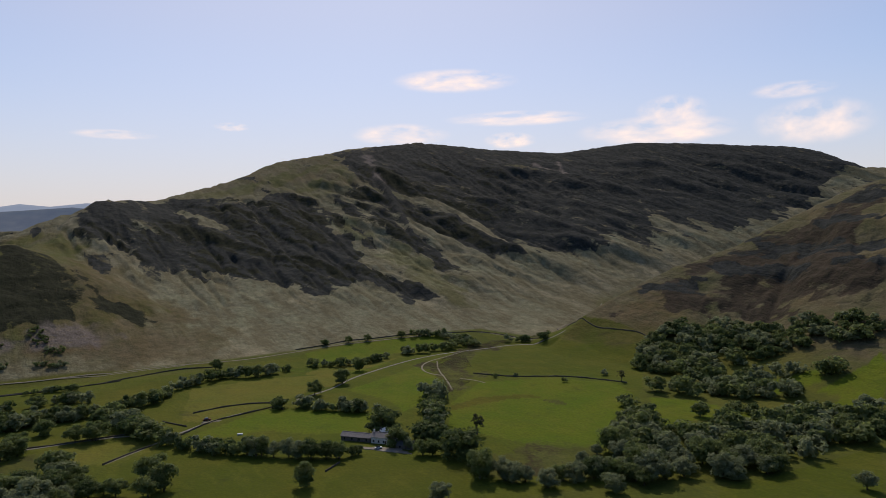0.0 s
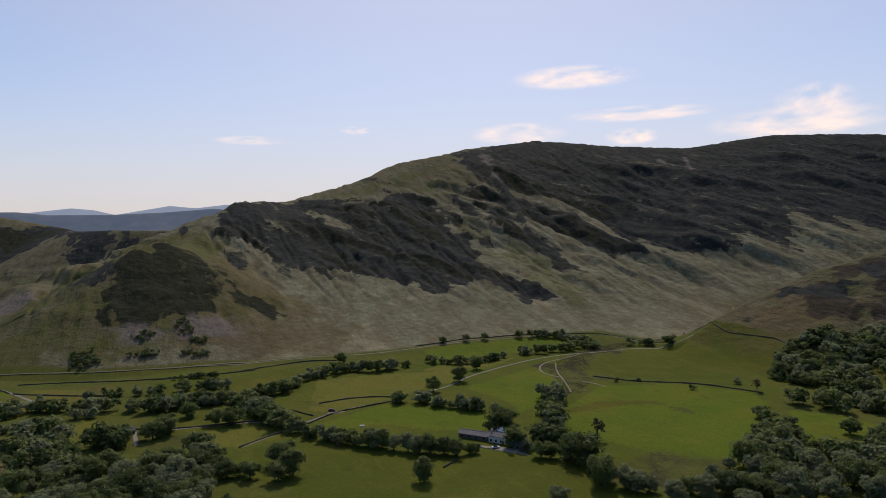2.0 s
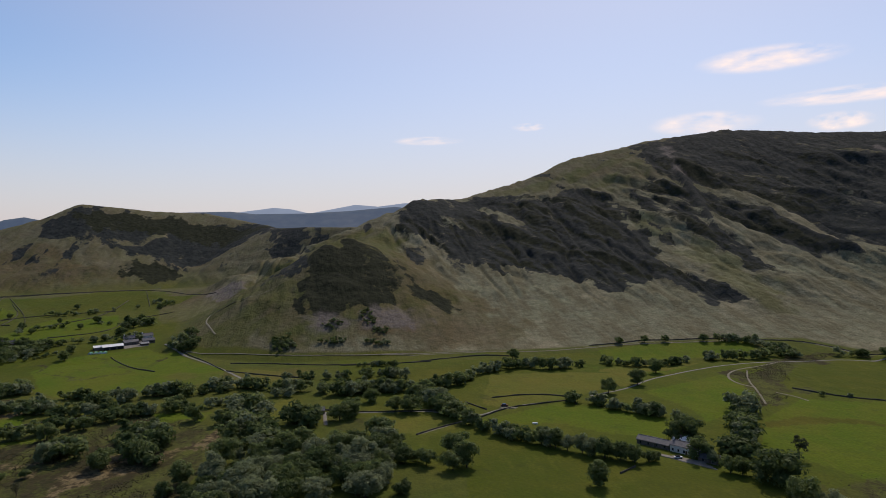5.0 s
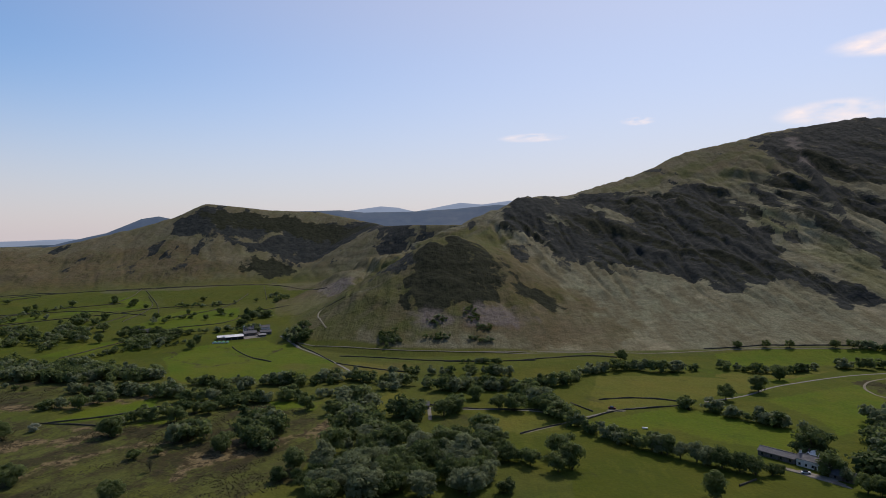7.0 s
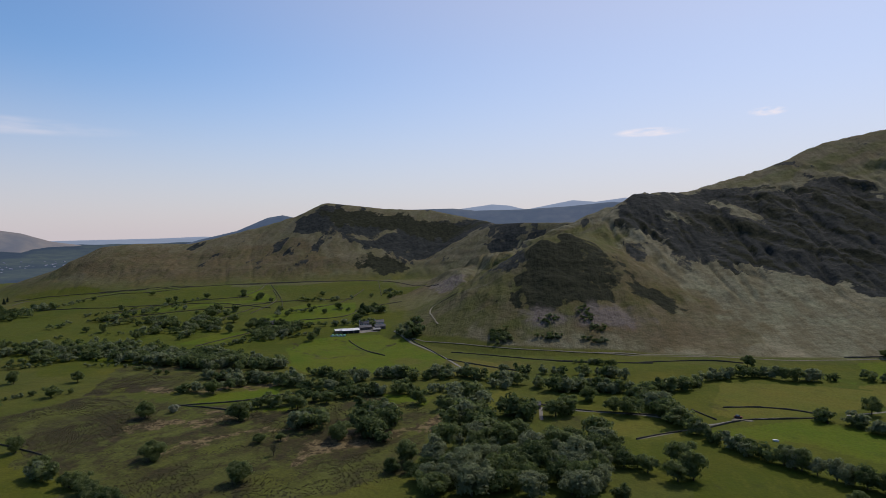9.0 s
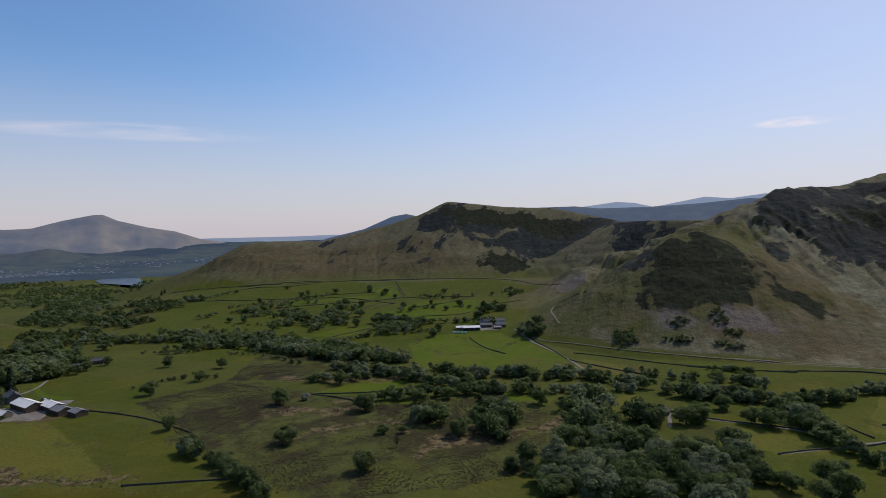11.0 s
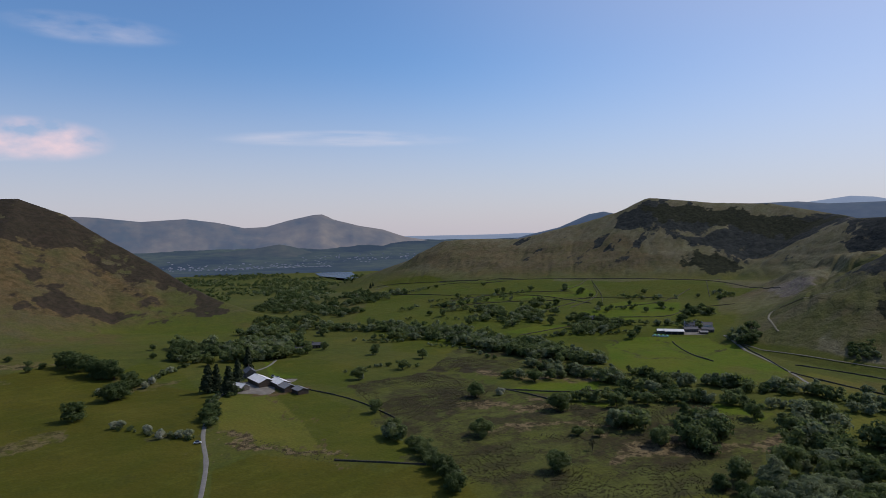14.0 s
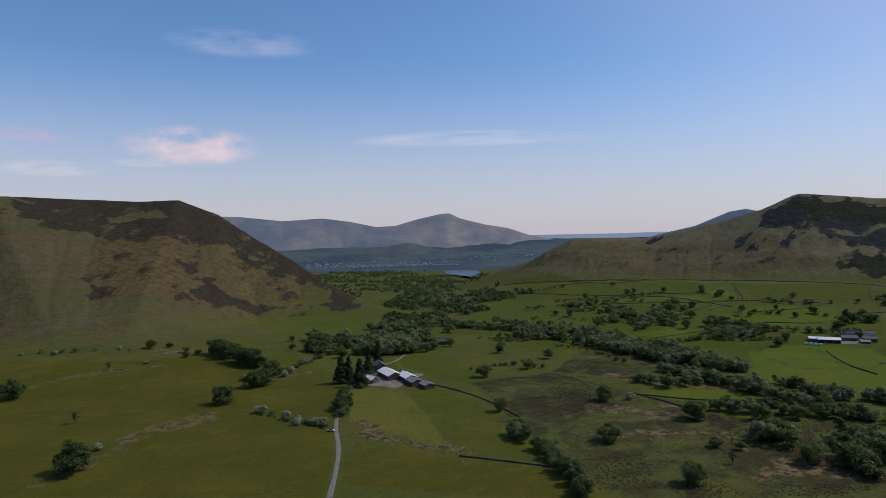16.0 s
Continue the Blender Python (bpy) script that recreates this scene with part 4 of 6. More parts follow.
def crown_arrays(kind, leaves, rs, balls=30):
    """A crown for a tree 1 m high: vertices, triangles."""
    if kind == "pine":
        t = rs.uniform(0.12, 0.98, balls * 2)
        a = rs.uniform(0, 6.28, balls * 2)
        reach = 0.20 * (1 - t) ** 0.9 + 0.012
        c = np.stack([np.cos(a) * reach * 0.6, np.sin(a) * reach * 0.6, t], 1)
        rad = reach * 0.75 + 0.015
        squash = 0.6
    elif kind in ("bare",):
        c = np.stack([rs.normal(0, 0.14, balls), rs.normal(0, 0.14, balls), rs.uniform(0.4, 0.95, balls)], 1)
        rad = rs.uniform(0.06, 0.11, balls)
        squash = 0.9
    else:
        wide = {"white": 0.55, "dark": 0.58, "pale": 0.5, "yellow": 0.55}.get(kind, 0.5)
        low = {"white": 0.26, "dark": 0.24, "pale": 0.28, "yellow": 0.34}.get(kind, 0.32)
        d = rs.normal(size=(balls, 3))
        d /= np.linalg.norm(d, axis=1)[:, None]
        far = rs.uniform(0.35, 0.85, (balls, 1))
        lean = rs.uniform(0.8, 1.2, 3)
        c = d * far * np.array([wide, wide, 0.44]) * lean + np.array([0, 0, low + 0.18])
        rad = rs.uniform(0.10, 0.21, balls) * (wide / 0.42) * (20 / (balls + 4)) ** 0.25
        c[:, 2] = np.clip(c[:, 2], rad * 0.75 + 0.06, 0.98 - rad * 0.5)
        squash = 0.85
    tri = leaf_cloud(c, rad, leaves, 0.056 * (1150 / (leaves + 250)) ** 0.5 if kind != "bare" else 0.03, rs, squash)
    verts, faces = [tri], [np.arange(len(tri)).reshape(-1, 3)]
    if kind != "bare":
        base = len(tri)
        for cc, rr in zip(c, rad):
            wob = rs.uniform(0.8, 1.0, (len(ICO_V), 1))
            verts.append(cc + ICO_V * rr * 0.58 * wob * np.array([1, 1, squash]))
            faces.append(ICO_F + base)
            base += len(ICO_V)
    return np.concatenate(verts), np.concatenate(faces)


def trunk_arrays(kind, rs):
    """A tapered trunk with limbs, for a tree 1 m high."""
    verts, faces = [], []

    def limb(a, b, ra, rb):
        a, b = np.array(a), np.array(b)
        w = (b - a) / np.linalg.norm(b - a)
        u = np.cross(w, (0.3, 0.9, 0.1))
        u /= np.linalg.norm(u)
        v = np.cross(w, u)
        base = len(verts)
        for p, r in ((a, ra), (b, rb)):
            for q in range(6):
                verts.append(p + r * (math.cos(q * 1.047) * u + math.sin(q * 1.047) * v))
        for q in range(6):
            faces.append((base + q, base + (q + 1) % 6, base + 6 + (q + 1) % 6, base + 6 + q))

    top = 0.9 if kind == "pine" else 0.5
    limb((0, 0, -0.06), (0.01, 0.0, 0.2), 0.038, 0.028)
    limb((0.01, 0.0, 0.2), (0.0, 0.02, top), 0.028, 0.010)
    for k in range(8 if kind == "bare" else 4):
        a = rs.uniform(0, 6.28)
        z = rs.uniform(0.2, 0.5)
        out = 0.1 if kind == "pine" else rs.uniform(0.15, 0.3)
        limb((0, 0, z), (math.cos(a) * out, math.sin(a) * out, z + rs.uniform(0.15, 0.4)), 0.014, 0.004)
    return verts, faces


def tree_master(kind, seed, leaves):
    rs = np.random.default_rng(seed)
    v, f = crown_arrays(kind, leaves, rs)
    crown = mesh_of("crown", v, f, LEAF[kind])
    tv, tf = trunk_arrays(kind, rs)
    return crown, mesh_of("trunk", tv, tf, BARK)


TREE_LABEL = {
    "broad": "rounded green broadleaf tree standing in grass", "dark": "dense dark green broadleaf tree in pasture",
    "pale": "bushy grey-green willow on pasture", "yellow": "fresh yellow-green broadleaf tree on hillside",
    "white": "hawthorn bush covered in white blossom", "pine": "tall dark conifer beside the farm",
    "bare": "sparse thin-leaved tree with bare limbs"}
TREES = []


def trees_at(places, h, kind):
    for x, y in places:
        TREES.append((x, y, h * rng.uniform(1.08, 1.3), kind, 0))


def any_kind():
    return ("broad", "broad", "pale", "dark", "broad", "pale", "pale", "dark")[rng.integers(0, 8)]


def tree_row(line, spacing, h):
    xy, way = along_line(line, spacing * 0.8)
    for x, y in xy:
        if rng.uniform() < (0.9 if h > 4.5 else 0.8):
            TREES.append((x + rng.normal(0, spacing * 0.22), y + rng.normal(0, spacing * 0.22), h * rng.uniform(0.75, 1.35), any_kind(), 1))


def wood(outline, spacing, h):
    o = np.array(outline, float)
    lo, hi = o.min(0), o.max(0)
    gx, gy = np.meshgrid(np.arange(lo[0], hi[0], spacing * 0.85), np.arange(lo[1], hi[1], spacing * 0.85))
    gx = gx + rng.uniform(-0.38, 0.38, gx.shape) * spacing
    gy = gy + rng.uniform(-0.38, 0.38, gy.shape) * spacing
    ok = inside(gx, gy, o) & (fbm(gx / (spacing * 5), gy / (spacing * 5), 301, 3) > (-0.12 if lo[0] < -600 else -0.6))
    for clearing, kind in FIELDS:
        if kind in ("bright", "gold"):
            ok &= ~inside(gx, gy, clearing)
    for x, y in zip(gx[ok], gy[ok]):
        TREES.append((x, y, h * rng.uniform(0.55, 1.25), "dark" if spacing > 12.9 and rng.uniform() < 0.75 else any_kind(), 2))


tree_row([(-266, 399), (-254, 413), (-235, 418), (-208, 399), (-188, 382), (-176, 372)], 9, 11)
tree_row([(-215, 431), (-205, 440), (-204, 476), (-194, 509), (-173, 521), (-156, 524), (-141, 541), (-129, 551)], 9, 10)
tree_row([(-118, 562), (-92, 561), (-74, 569), (-55, 592)], 8, 8)
tree_row([(-36, 610), (-1, 628), (13, 647), (34, 648)], 8, 9)
tree_row([(-34, 675), (-16, 681), (8, 674), (25, 655)], 7, 9)
tree_row([(67, 672), (84, 665), (104, 659)], 10, 9)
tree_row([(-311, 476), (-287, 492)], 6, 5)
tree_row([(-158, 362), (-144, 352), (-130, 345), (-112, 343)], 7, 9)
tree_row([(-110, 343), (-97, 340), (-79, 334), (-65, 333), (-56, 333)], 8, 11)
tree_row([(-55, 333), (-49, 335), (-45, 338)], 7, 6)
tree_row([(-115, 435), (-101, 429), (-94, 434), (-86, 426)], 8, 9)
tree_row([(-78, 424), (-67, 422), (-51, 418), (-42, 414)], 7, 11)
tree_row([(-9, 459), (-5, 435), (-10, 409), (-6, 380), (-11, 351)], 10, 13)
tree_row([(11, 317), (22, 308), (31, 300)], 8, 9)
tree_row([(31, 300), (42, 296), (56, 299), (69, 304), (80, 300)], 9, 10)
tree_row([(-28, 352), (-15, 338), (-6, 335)], 9, 10)
tree_row([(121, 423), (104, 375), (92, 338)], 10, 8)
tree_row([(41, 508), (74, 514), (121, 501)], 30, 5)
tree_row([(-698, 199), (-664, 232), (-615, 243), (-577, 253), (-519, 281), (-512, 298)], 9, 10)
tree_row([(-674, 196), (-618, 227), (-568, 244), (-515, 266)], 8, 11)
tree_row([(-509, 236), (-469, 254), (-436, 267), (-416, 281), (-406, 310), (-402, 327), (-378, 352), (-362, 368)], 9, 10)
tree_row([(-394, 208), (-395, 220), (-390, 236), (-379, 259), (-372, 284), (-358, 299), (-340, 317), (-331, 342), (-306, 371)], 8, 9)
tree_row([(-373, 379), (-341, 378), (-316, 382), (-287, 387), (-263, 392)], 8, 10)
tree_row([(-622, 303), (-627, 324), (-627, 353)], 8, 6)
tree_row([(-640, 409), (-628, 438), (-617, 469)], 8, 8)
tree_row([(-836, 271), (-852, 319), (-847, 364)], 14, 8)
tree_row([(-337, 415), (-315, 425), (-295, 436), (-281, 451), (-253, 452)], 9, 9)
tree_row([(-273, 389), (-253, 403), (-237, 415), (-227, 422), (-211, 413), (-172, 369)], 8, 11)
tree_row([(-367, 85), (-346, 93), (-322, 97), (-295, 98), (-279, 99)], 7, 9)
tree_row([(-709, 55), (-746, 70), (-786, 64), (-807, 97), (-761, 119)], 8, 9)
tree_row([(-521, 4), (-489, -2)], 7, 5)
tree_row([(-417, -14), (-451, -12), (-474, -10)], 7, 5)
tree_row([(-633, 249), (-603, 271), (-571, 284), (-538, 293), (-512, 303)], 9, 9)
tree_row([(-771, 120), (-728, 159), (-689, 213), (-658, 252)], 9, 9)
tree_row([(-807, 34), (-798, 75), (-752, 124), (-734, 160)], 9, 8)
tree_row([(-541, 89), (-557, 123), (-540, 149)], 7, 4)
tree_row([(-637, 189), (-608, 211), (-551, 222)], 8, 4)
tree_row([(-694, 121), (-666, 149), (-676, 185)], 7, 5)
tree_row([(-438, -70), (-435, -60), (-417, -44), (-400, -21)], 5, 3.2)
tree_row([(-542, -75), (-557, -67), (-577, -59), (-601, -49), (-610, -40)], 6, 4.5)
tree_row([(-442, -16), (-471, -15), (-502, -11)], 5, 4)
tree_row([(-808, 260), (-810, 292)], 9, 7)
tree_row([(-784, 507), (-759, 535), (-754, 567)], 10, 7)
tree_row([(-721, 613), (-733, 652), (-755, 642)], 9, 7)
tree_row([(-706, 481), (-725, 460), (-716, 431)], 9, 7)
tree_row([(-476, 206), (-460, 228), (-460, 247), (-457, 275), (-454, 304), (-422, 322), (-382, 339), (-355, 362)], 8, 8)
tree_row([(-411, 266), (-397, 284), (-364, 296), (-356, 316)], 8, 9)
tree_row([(-613, -291), (-621, -267), (-628, -240)], 8, 4)
tree_row([(-549, -65), (-579, -57), (-606, -45), (-626, -36)], 6, 3.5)
tree_row([(-953, 172), (-990, 228), (-1012, 304)], 10, 6)
tree_row([(-840, 201), (-855, 273), (-881, 349), (-893, 408)], 10, 6)
tree_row([(67, 323), (81, 333), (92, 322)], 8, 7)
tree_row([(102, 377), (103, 352), (106, 332)], 8, 8)
tree_row([(-886, 259), (-891, 287), (-893, 322)], 8, 4.5)
tree_row([(-631, 311), (-623, 338), (-611, 372), (-603, 409)], 8, 4.5)
tree_row([(-778, 200), (-768, 230), (-763, 251), (-736, 278)], 8, 4.5)
tree_row([(-743, 305), (-737, 343), (-747, 391)], 8, 4.5)
tree_row([(-699, 510), (-652, 519), (-645, 551)], 8, 4.5)
wood([(-313, 312), (-309, 342), (-266, 313), (-246, 287), (-221, 292), (-192, 285), (-167, 289), (-142, 251), (-208, 200), (-230, 218), (-254, 262)], 12.3, 14.3)
wood([(-333, 254), (-332, 270), (-305, 266), (-276, 240), (-286, 225)], 13, 13)
wood([(-253, 210), (-246, 229), (-231, 226), (-214, 206), (-231, 197)], 13, 13)
wood([(-365, 234), (-359, 246), (-322, 224), (-322, 206)], 11.7, 13)
wood([(-270, 326), (-271, 343), (-249, 335), (-241, 318), (-252, 310)], 13, 14.3)
wood([(157, 532), (187, 600), (221, 607), (261, 599), (292, 586), (316, 539), (349, 507), (331, 481), (293, 500), (279, 514), (250, 512), (212, 517), (175, 504)], 11.5, 13)
wood([(145, 467), (176, 482), (210, 502), (239, 499), (259, 478), (282, 467), (282, 442), (255, 442), (209, 435), (177, 442)], 12, 13)
wood([(77, 300), (91, 347), (117, 397), (134, 369), (170, 381), (215, 396), (242, 395), (271, 392), (241, 349), (210, 332), (174, 321), (160, 303),
    (135, 297), (113, 302), (87, 290)], 12.3, 13)
wood([(158, 394), (187, 420), (200, 410), (193, 395), (162, 397)], 13, 11.7)
wood([(-198, 288), (-206, 317), (-199, 329), (-173, 309), (-152, 295), (-117, 286)], 11.7, 13)
wood([(-633, -54), (-703, -53), (-701, -6), (-673, 53), (-628, 41), (-595, -14)], 9, 10)
wood([(-740, 270), (-764, 300), (-726, 291), (-709, 265)], 11, 9)
wood([(-715, 294), (-744, 333), (-691, 316), (-679, 286)], 11, 9)
wood([(-648, 355), (-690, 408), (-668, 427), (-613, 387), (-614, 346)], 10, 9)
wood([(-650, 358), (-690, 397), (-647, 414), (-617, 388)], 9, 9)
wood([(-534, 465), (-540, 505), (-503, 480), (-506, 456)], 9, 10)
wood([(-599, 459), (-685, 539), (-655, 543), (-583, 474)], 9, 11)
wood([(-753, 271), (-777, 303), (-744, 319), (-711, 299)], 10, 9)
wood([(-738, 317), (-777, 360), (-742, 370), (-680, 333)], 10, 9)
wood([(-345, 220), (-367, 253), (-324, 230), (-320, 205)], 13, 13)
wood([(-330, 254), (-335, 287), (-289, 247), (-299, 235)], 11.7, 11.7)
wood([(-419, 482), (-406, 501), (-390, 490), (-403, 476)], 5, 5)
wood([(-381, 503), (-371, 520), (-357, 528), (-359, 512)], 5, 4.5)
wood([(-342, 530), (-329, 545), (-320, 541), (-333, 526)], 5, 4.5)
wood([(-1107, 219), (-1010, 219), (-881, 176), (-834, 130), (-886, 114)], 13, 9)
wood([(-525, 351), (-489, 356), (-438, 372), (-424, 360), (-460, 331)], 12, 8)
wood([(-374, 573), (-368, 584), (-349, 566), (-357, 555)], 5, 4.5)
wood([(-350, 554), (-337, 565), (-332, 556), (-342, 547)], 5, 4.5)
wood([(-397, 530), (-384, 548), (-374, 552), (-380, 532)], 5, 4.5)
wood([(-425, 491), (-413, 504), (-396, 491), (-406, 480)], 5, 5)
wood([(-648, -58), (-706, -53), (-697, -10), (-661, 49), (-630, 50), (-618, 11), (-635, -38)], 8, 14)
wood([(-781, 282), (-813, 309), (-787, 331), (-750, 308)], 9, 9)
wood([(-786, 355), (-812, 392), (-767, 390), (-752, 363)], 9, 9)
wood([(-652, 349), (-666, 386), (-654, 423), (-627, 412), (-625, 355)], 9, 8)
wood([(-634, 248), (-647, 279), (-618, 305), (-598, 283)], 9, 8)
wood([(-810, 75), (-780, 150), (-729, 201), (-704, 247), (-654, 274), (-617, 289), (-505, 306), (-455, 290), (-500, 268), (-565, 247), (-617, 228),
    (-666, 187), (-698, 136), (-764, 73)], 9, 10)
wood([(-704, -60), (-699, -37), (-728, 14), (-719, 63), (-665, 59), (-643, 30), (-664, 3), (-638, -34)], 9, 12)
wood([(-889, -9), (-1746, 186), (-1091, 216), (-964, 183), (-892, 130), (-798, 75), (-815, 48)], 14, 10)
wood([(-865, 260), (-892, 293), (-838, 299), (-824, 271)], 9, 8)
wood([(-1011, 216), (-1047, 259), (-977, 250), (-937, 212)], 10, 9)
wood([(-782, -1), (-854, 28), (-800, 61), (-745, 55), (-753, 14)], 9, 10)
wood([(111, 388), (135, 434), (152, 448), (107, 318), (94, 315)], 11.7, 10.4)
trees_at([(-37, 374)], 14, 'dark')
trees_at([(16, 304)], 14, 'broad')
trees_at([(-3, 280), (76, 286)], 9, 'pale')
trees_at([(-143, 308), (-131, 294), (-66, 297)], 11, 'broad')
trees_at([(-182, 373), (-177, 376), (-214, 367), (-205, 369), (-240, 380), (-238, 353), (-73, 542), (-80, 496), (-95, 464), (8, 337)], 10, 'broad')
trees_at([(-196, 554), (-119, 636), (-79, 654), (-45, 669), (-97, 646), (-39, 618)], 7, 'broad')
trees_at([(18, 369)], 11, 'bare')
trees_at([(136, 492)], 8, 'bare')
trees_at([(7, 334)], 15, 'dark')
trees_at([(102, 656), (84, 667)], 8, 'dark')
trees_at([(135, 297), (188, 284), (113, 302)], 8, 'pale')
trees_at([(154, 305), (159, 398), (179, 396)], 9, 'broad')
trees_at([(-430, 162), (-455, 219), (-378, 199), (-371, 237), (-304, 223), (-291, 235), (-286, 151), (-320, 299), (-236, 336), (-232, 344), (-203,
    369), (-199, 554)], 10, 'broad')
trees_at([(-343, 134), (-324, 196), (-330, 186), (-284, 488), (-237, 376), (-238, 355)], 5, 'broad')
trees_at([(-893, 305), (-801, 392), (-724, 374), (-743, 313), (-714, 337), (-780, 247), (-677, 370), (-597, 406)], 9, 'broad')
trees_at([(-983, 379), (-916, 385), (-879, 471), (-837, 469), (-811, 475), (-721, 618), (-742, 599), (-690, 481), (-736, 488), (-711, 439), (-799,
    363), (-795, 234)], 6, 'broad')
trees_at([(-344, -141)], 17, 'dark')
trees_at([(-503, -251)], 15, 'dark')
trees_at([(-465, -96)], 12, 'dark')
trees_at([(-512, -81), (-542, -75)], 8, 'dark')
trees_at([(-640, -201)], 7, 'yellow')
trees_at([(-590, -188), (-377, -142), (-407, -39)], 4, 'white')
trees_at([(-433, -178), (-569, -211)], 6, 'bare')
trees_at([(-610, -161), (-649, -72), (-620, -153), (-647, -186)], 5, 'dark')
trees_at([(-367, 89), (-415, 88), (-536, 135), (-513, 94), (-574, 163), (-460, 220), (-428, 161), (-378, 200), (-286, 151), (-299, 217), (-610, 127),
    (-348, 135), (-370, 259)], 9, 'broad')
trees_at([(-1408, 280), (-1395, 272)], 9, 'pine')
trees_at([(-438, -68), (-438, -64), (-420, -47), (-413, -39), (-405, -28), (-403, -23), (-532, -94), (-555, -61), (-542, -65), (-591, -52), (-513,
    96), (-427, 179)], 4.6, 'white')
trees_at([(-513, -18), (-514, -12), (-500, -3), (-534, 3), (-569, 11)], 18, 'pine')
trees_at([(-435, -15), (-443, -13)], 8, 'dark')
trees_at([(-783, 406), (-843, 478), (-888, 475), (-737, 445), (-906, 371), (-900, 424), (-753, 645), (-704, 512), (-800, 554), (-677, 345), (-582,
    389), (-720, 260)], 8, 'broad')
trees_at([(-620, -136), (-607, -123), (-590, -110), (-578, -100), (-574, -91)], 15, 'dark')
trees_at([(-511, -84), (-517, -79), (-549, -76)], 12, 'dark')
trees_at([(-641, -52), (-671, -47), (-648, -38), (-662, -29), (-643, -20)], 12, 'dark')
trees_at([(-610, -22)], 8, 'yellow')
trees_at([(-612, -301), (-633, -226), (-632, -216), (-614, -274)], 3.6, 'white')
trees_at([(-432, -13), (-629, -166), (-691, -77)], 6, 'broad')
trees_at([(-626, 482), (-645, 504), (-650, 518), (-669, 545), (-648, 539), (-673, 530), (-507, 459), (-505, 468)], 10, 'dark')
trees_at([(-663, 384), (-676, 380), (-684, 392), (-660, 396), (-652, 402), (-640, 410), (-694, 384), (-668, 404)], 9, 'dark')
trees_at([(-640, 52), (-652, 48), (-660, 66), (-640, 66), (-655, 84), (-672, 70), (-630, 58)], 8, 'broad')
trees_at([(-306, 181)], 5, 'bare')


wood([(-1300, -150), (-2680, -330), (-2740, 60), (-2720, 250), (-2420, 262), (-2200, 330), (-2150, 420), (-1700, 330), (-1560, 270), (-1350, 150)], 21, 12)


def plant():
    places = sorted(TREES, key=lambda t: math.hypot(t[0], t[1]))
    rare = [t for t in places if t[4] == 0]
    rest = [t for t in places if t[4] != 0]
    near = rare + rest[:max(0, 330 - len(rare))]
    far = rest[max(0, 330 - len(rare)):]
    masters = {}
    for kind, count in (("broad", 7), ("dark", 4), ("pale", 4), ("yellow", 1), ("white", 2), ("pine", 2), ("bare", 2)):
        masters[kind] = [tree_master(kind, 100 + 13 * k + len(kind), 900 if kind == "bare" else 3000) for k in range(count)]
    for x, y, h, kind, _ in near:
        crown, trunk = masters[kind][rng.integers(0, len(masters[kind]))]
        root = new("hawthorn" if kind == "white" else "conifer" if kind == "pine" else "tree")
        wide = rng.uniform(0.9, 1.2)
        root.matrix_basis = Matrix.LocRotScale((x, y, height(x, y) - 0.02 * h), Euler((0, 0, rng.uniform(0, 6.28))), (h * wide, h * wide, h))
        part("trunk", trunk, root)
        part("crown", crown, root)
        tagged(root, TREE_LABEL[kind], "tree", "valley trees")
    # the rest of the trees, too many to count
    for group in ("broad", "dark", "pale"):
        mine = [t for t in far if t[3] == group]
        shapes = []
        for k in range(6):
            rs = np.random.default_rng(900 + k)
            shapes.append((crown_arrays(group, 420, rs, 13), crown_arrays(group, 130, rs, 7), crown_arrays(group, 28, rs, 3)))
        V, Fc, base = [], [], 0
        zs = terrain(np.array([t[0] for t in mine]), np.array([t[1] for t in mine]))[0]
        for (x, y, h, _, _), z in zip(mine, zs):
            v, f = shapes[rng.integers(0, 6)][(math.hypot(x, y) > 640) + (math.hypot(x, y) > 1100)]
            a = rng.uniform(0, 6.28)
            w = h * rng.uniform(0.95, 1.3)
            ca, sa = math.cos(a) * w, math.sin(a) * w
            V.append(np.stack([v[:, 0] * ca - v[:, 1] * sa + x, v[:, 0] * sa + v[:, 1] * ca + y, v[:, 2] * h + z - 0.08 * h], 1))
            Fc.append(f + base)
            base += len(v)
        V, Fc = np.concatenate(V), np.concatenate(Fc)
        me = bpy.data.meshes.new("woodland")
        me.vertices.add(len(V))
        me.vertices.foreach_set("co", V.ravel())
        me.loops.add(Fc.size)
        me.loops.foreach_set("vertex_index", Fc.ravel().astype(np.int32))
        me.polygons.add(len(Fc))
        me.polygons.foreach_set("loop_start", np.arange(0, Fc.size, 3, dtype=np.int32))
        me.update(calc_edges=True)
        me.materials.append(LEAF[group])
        tagged(new("woodland", me), {"broad": "green broadleaf woods and hedgerow trees", "dark": "dark green trees scattered through woods and hedges",
                                     "pale": "grey-green willows and alders along streams"}[group], "woodland", kind="stuff")
    print("TREES", len(near), len(far))


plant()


lane([(-106, 453), (-84, 484), (-76, 514), (-59, 543), (-39, 574), (-21, 595), (-1, 613), (25, 628), (47, 639), (68, 651), (94, 652), (124, 655)],
    3.2)
lane([(128, 729), (150, 761), (151, 674), (207, 843)], 2.4)
lane([(-348, 499), (-321, 516), (-292, 542), (-252, 564), (-210, 577), (-176, 591), (-144, 615), (-119, 632), (-84, 650), (-51, 665), (-16, 685), (40,
    711), (97, 673)], 2.6)
lane([(18, 624), (1, 596), (-10, 584), (-20, 565), (-20, 543), (-12, 527), (-1, 520)], 2.6)
lane([(-7, 576), (-6, 542), (1, 506), (5, 474)], 2.2)
lane([(12, 509), (23, 503), (31, 493)], 2.2)
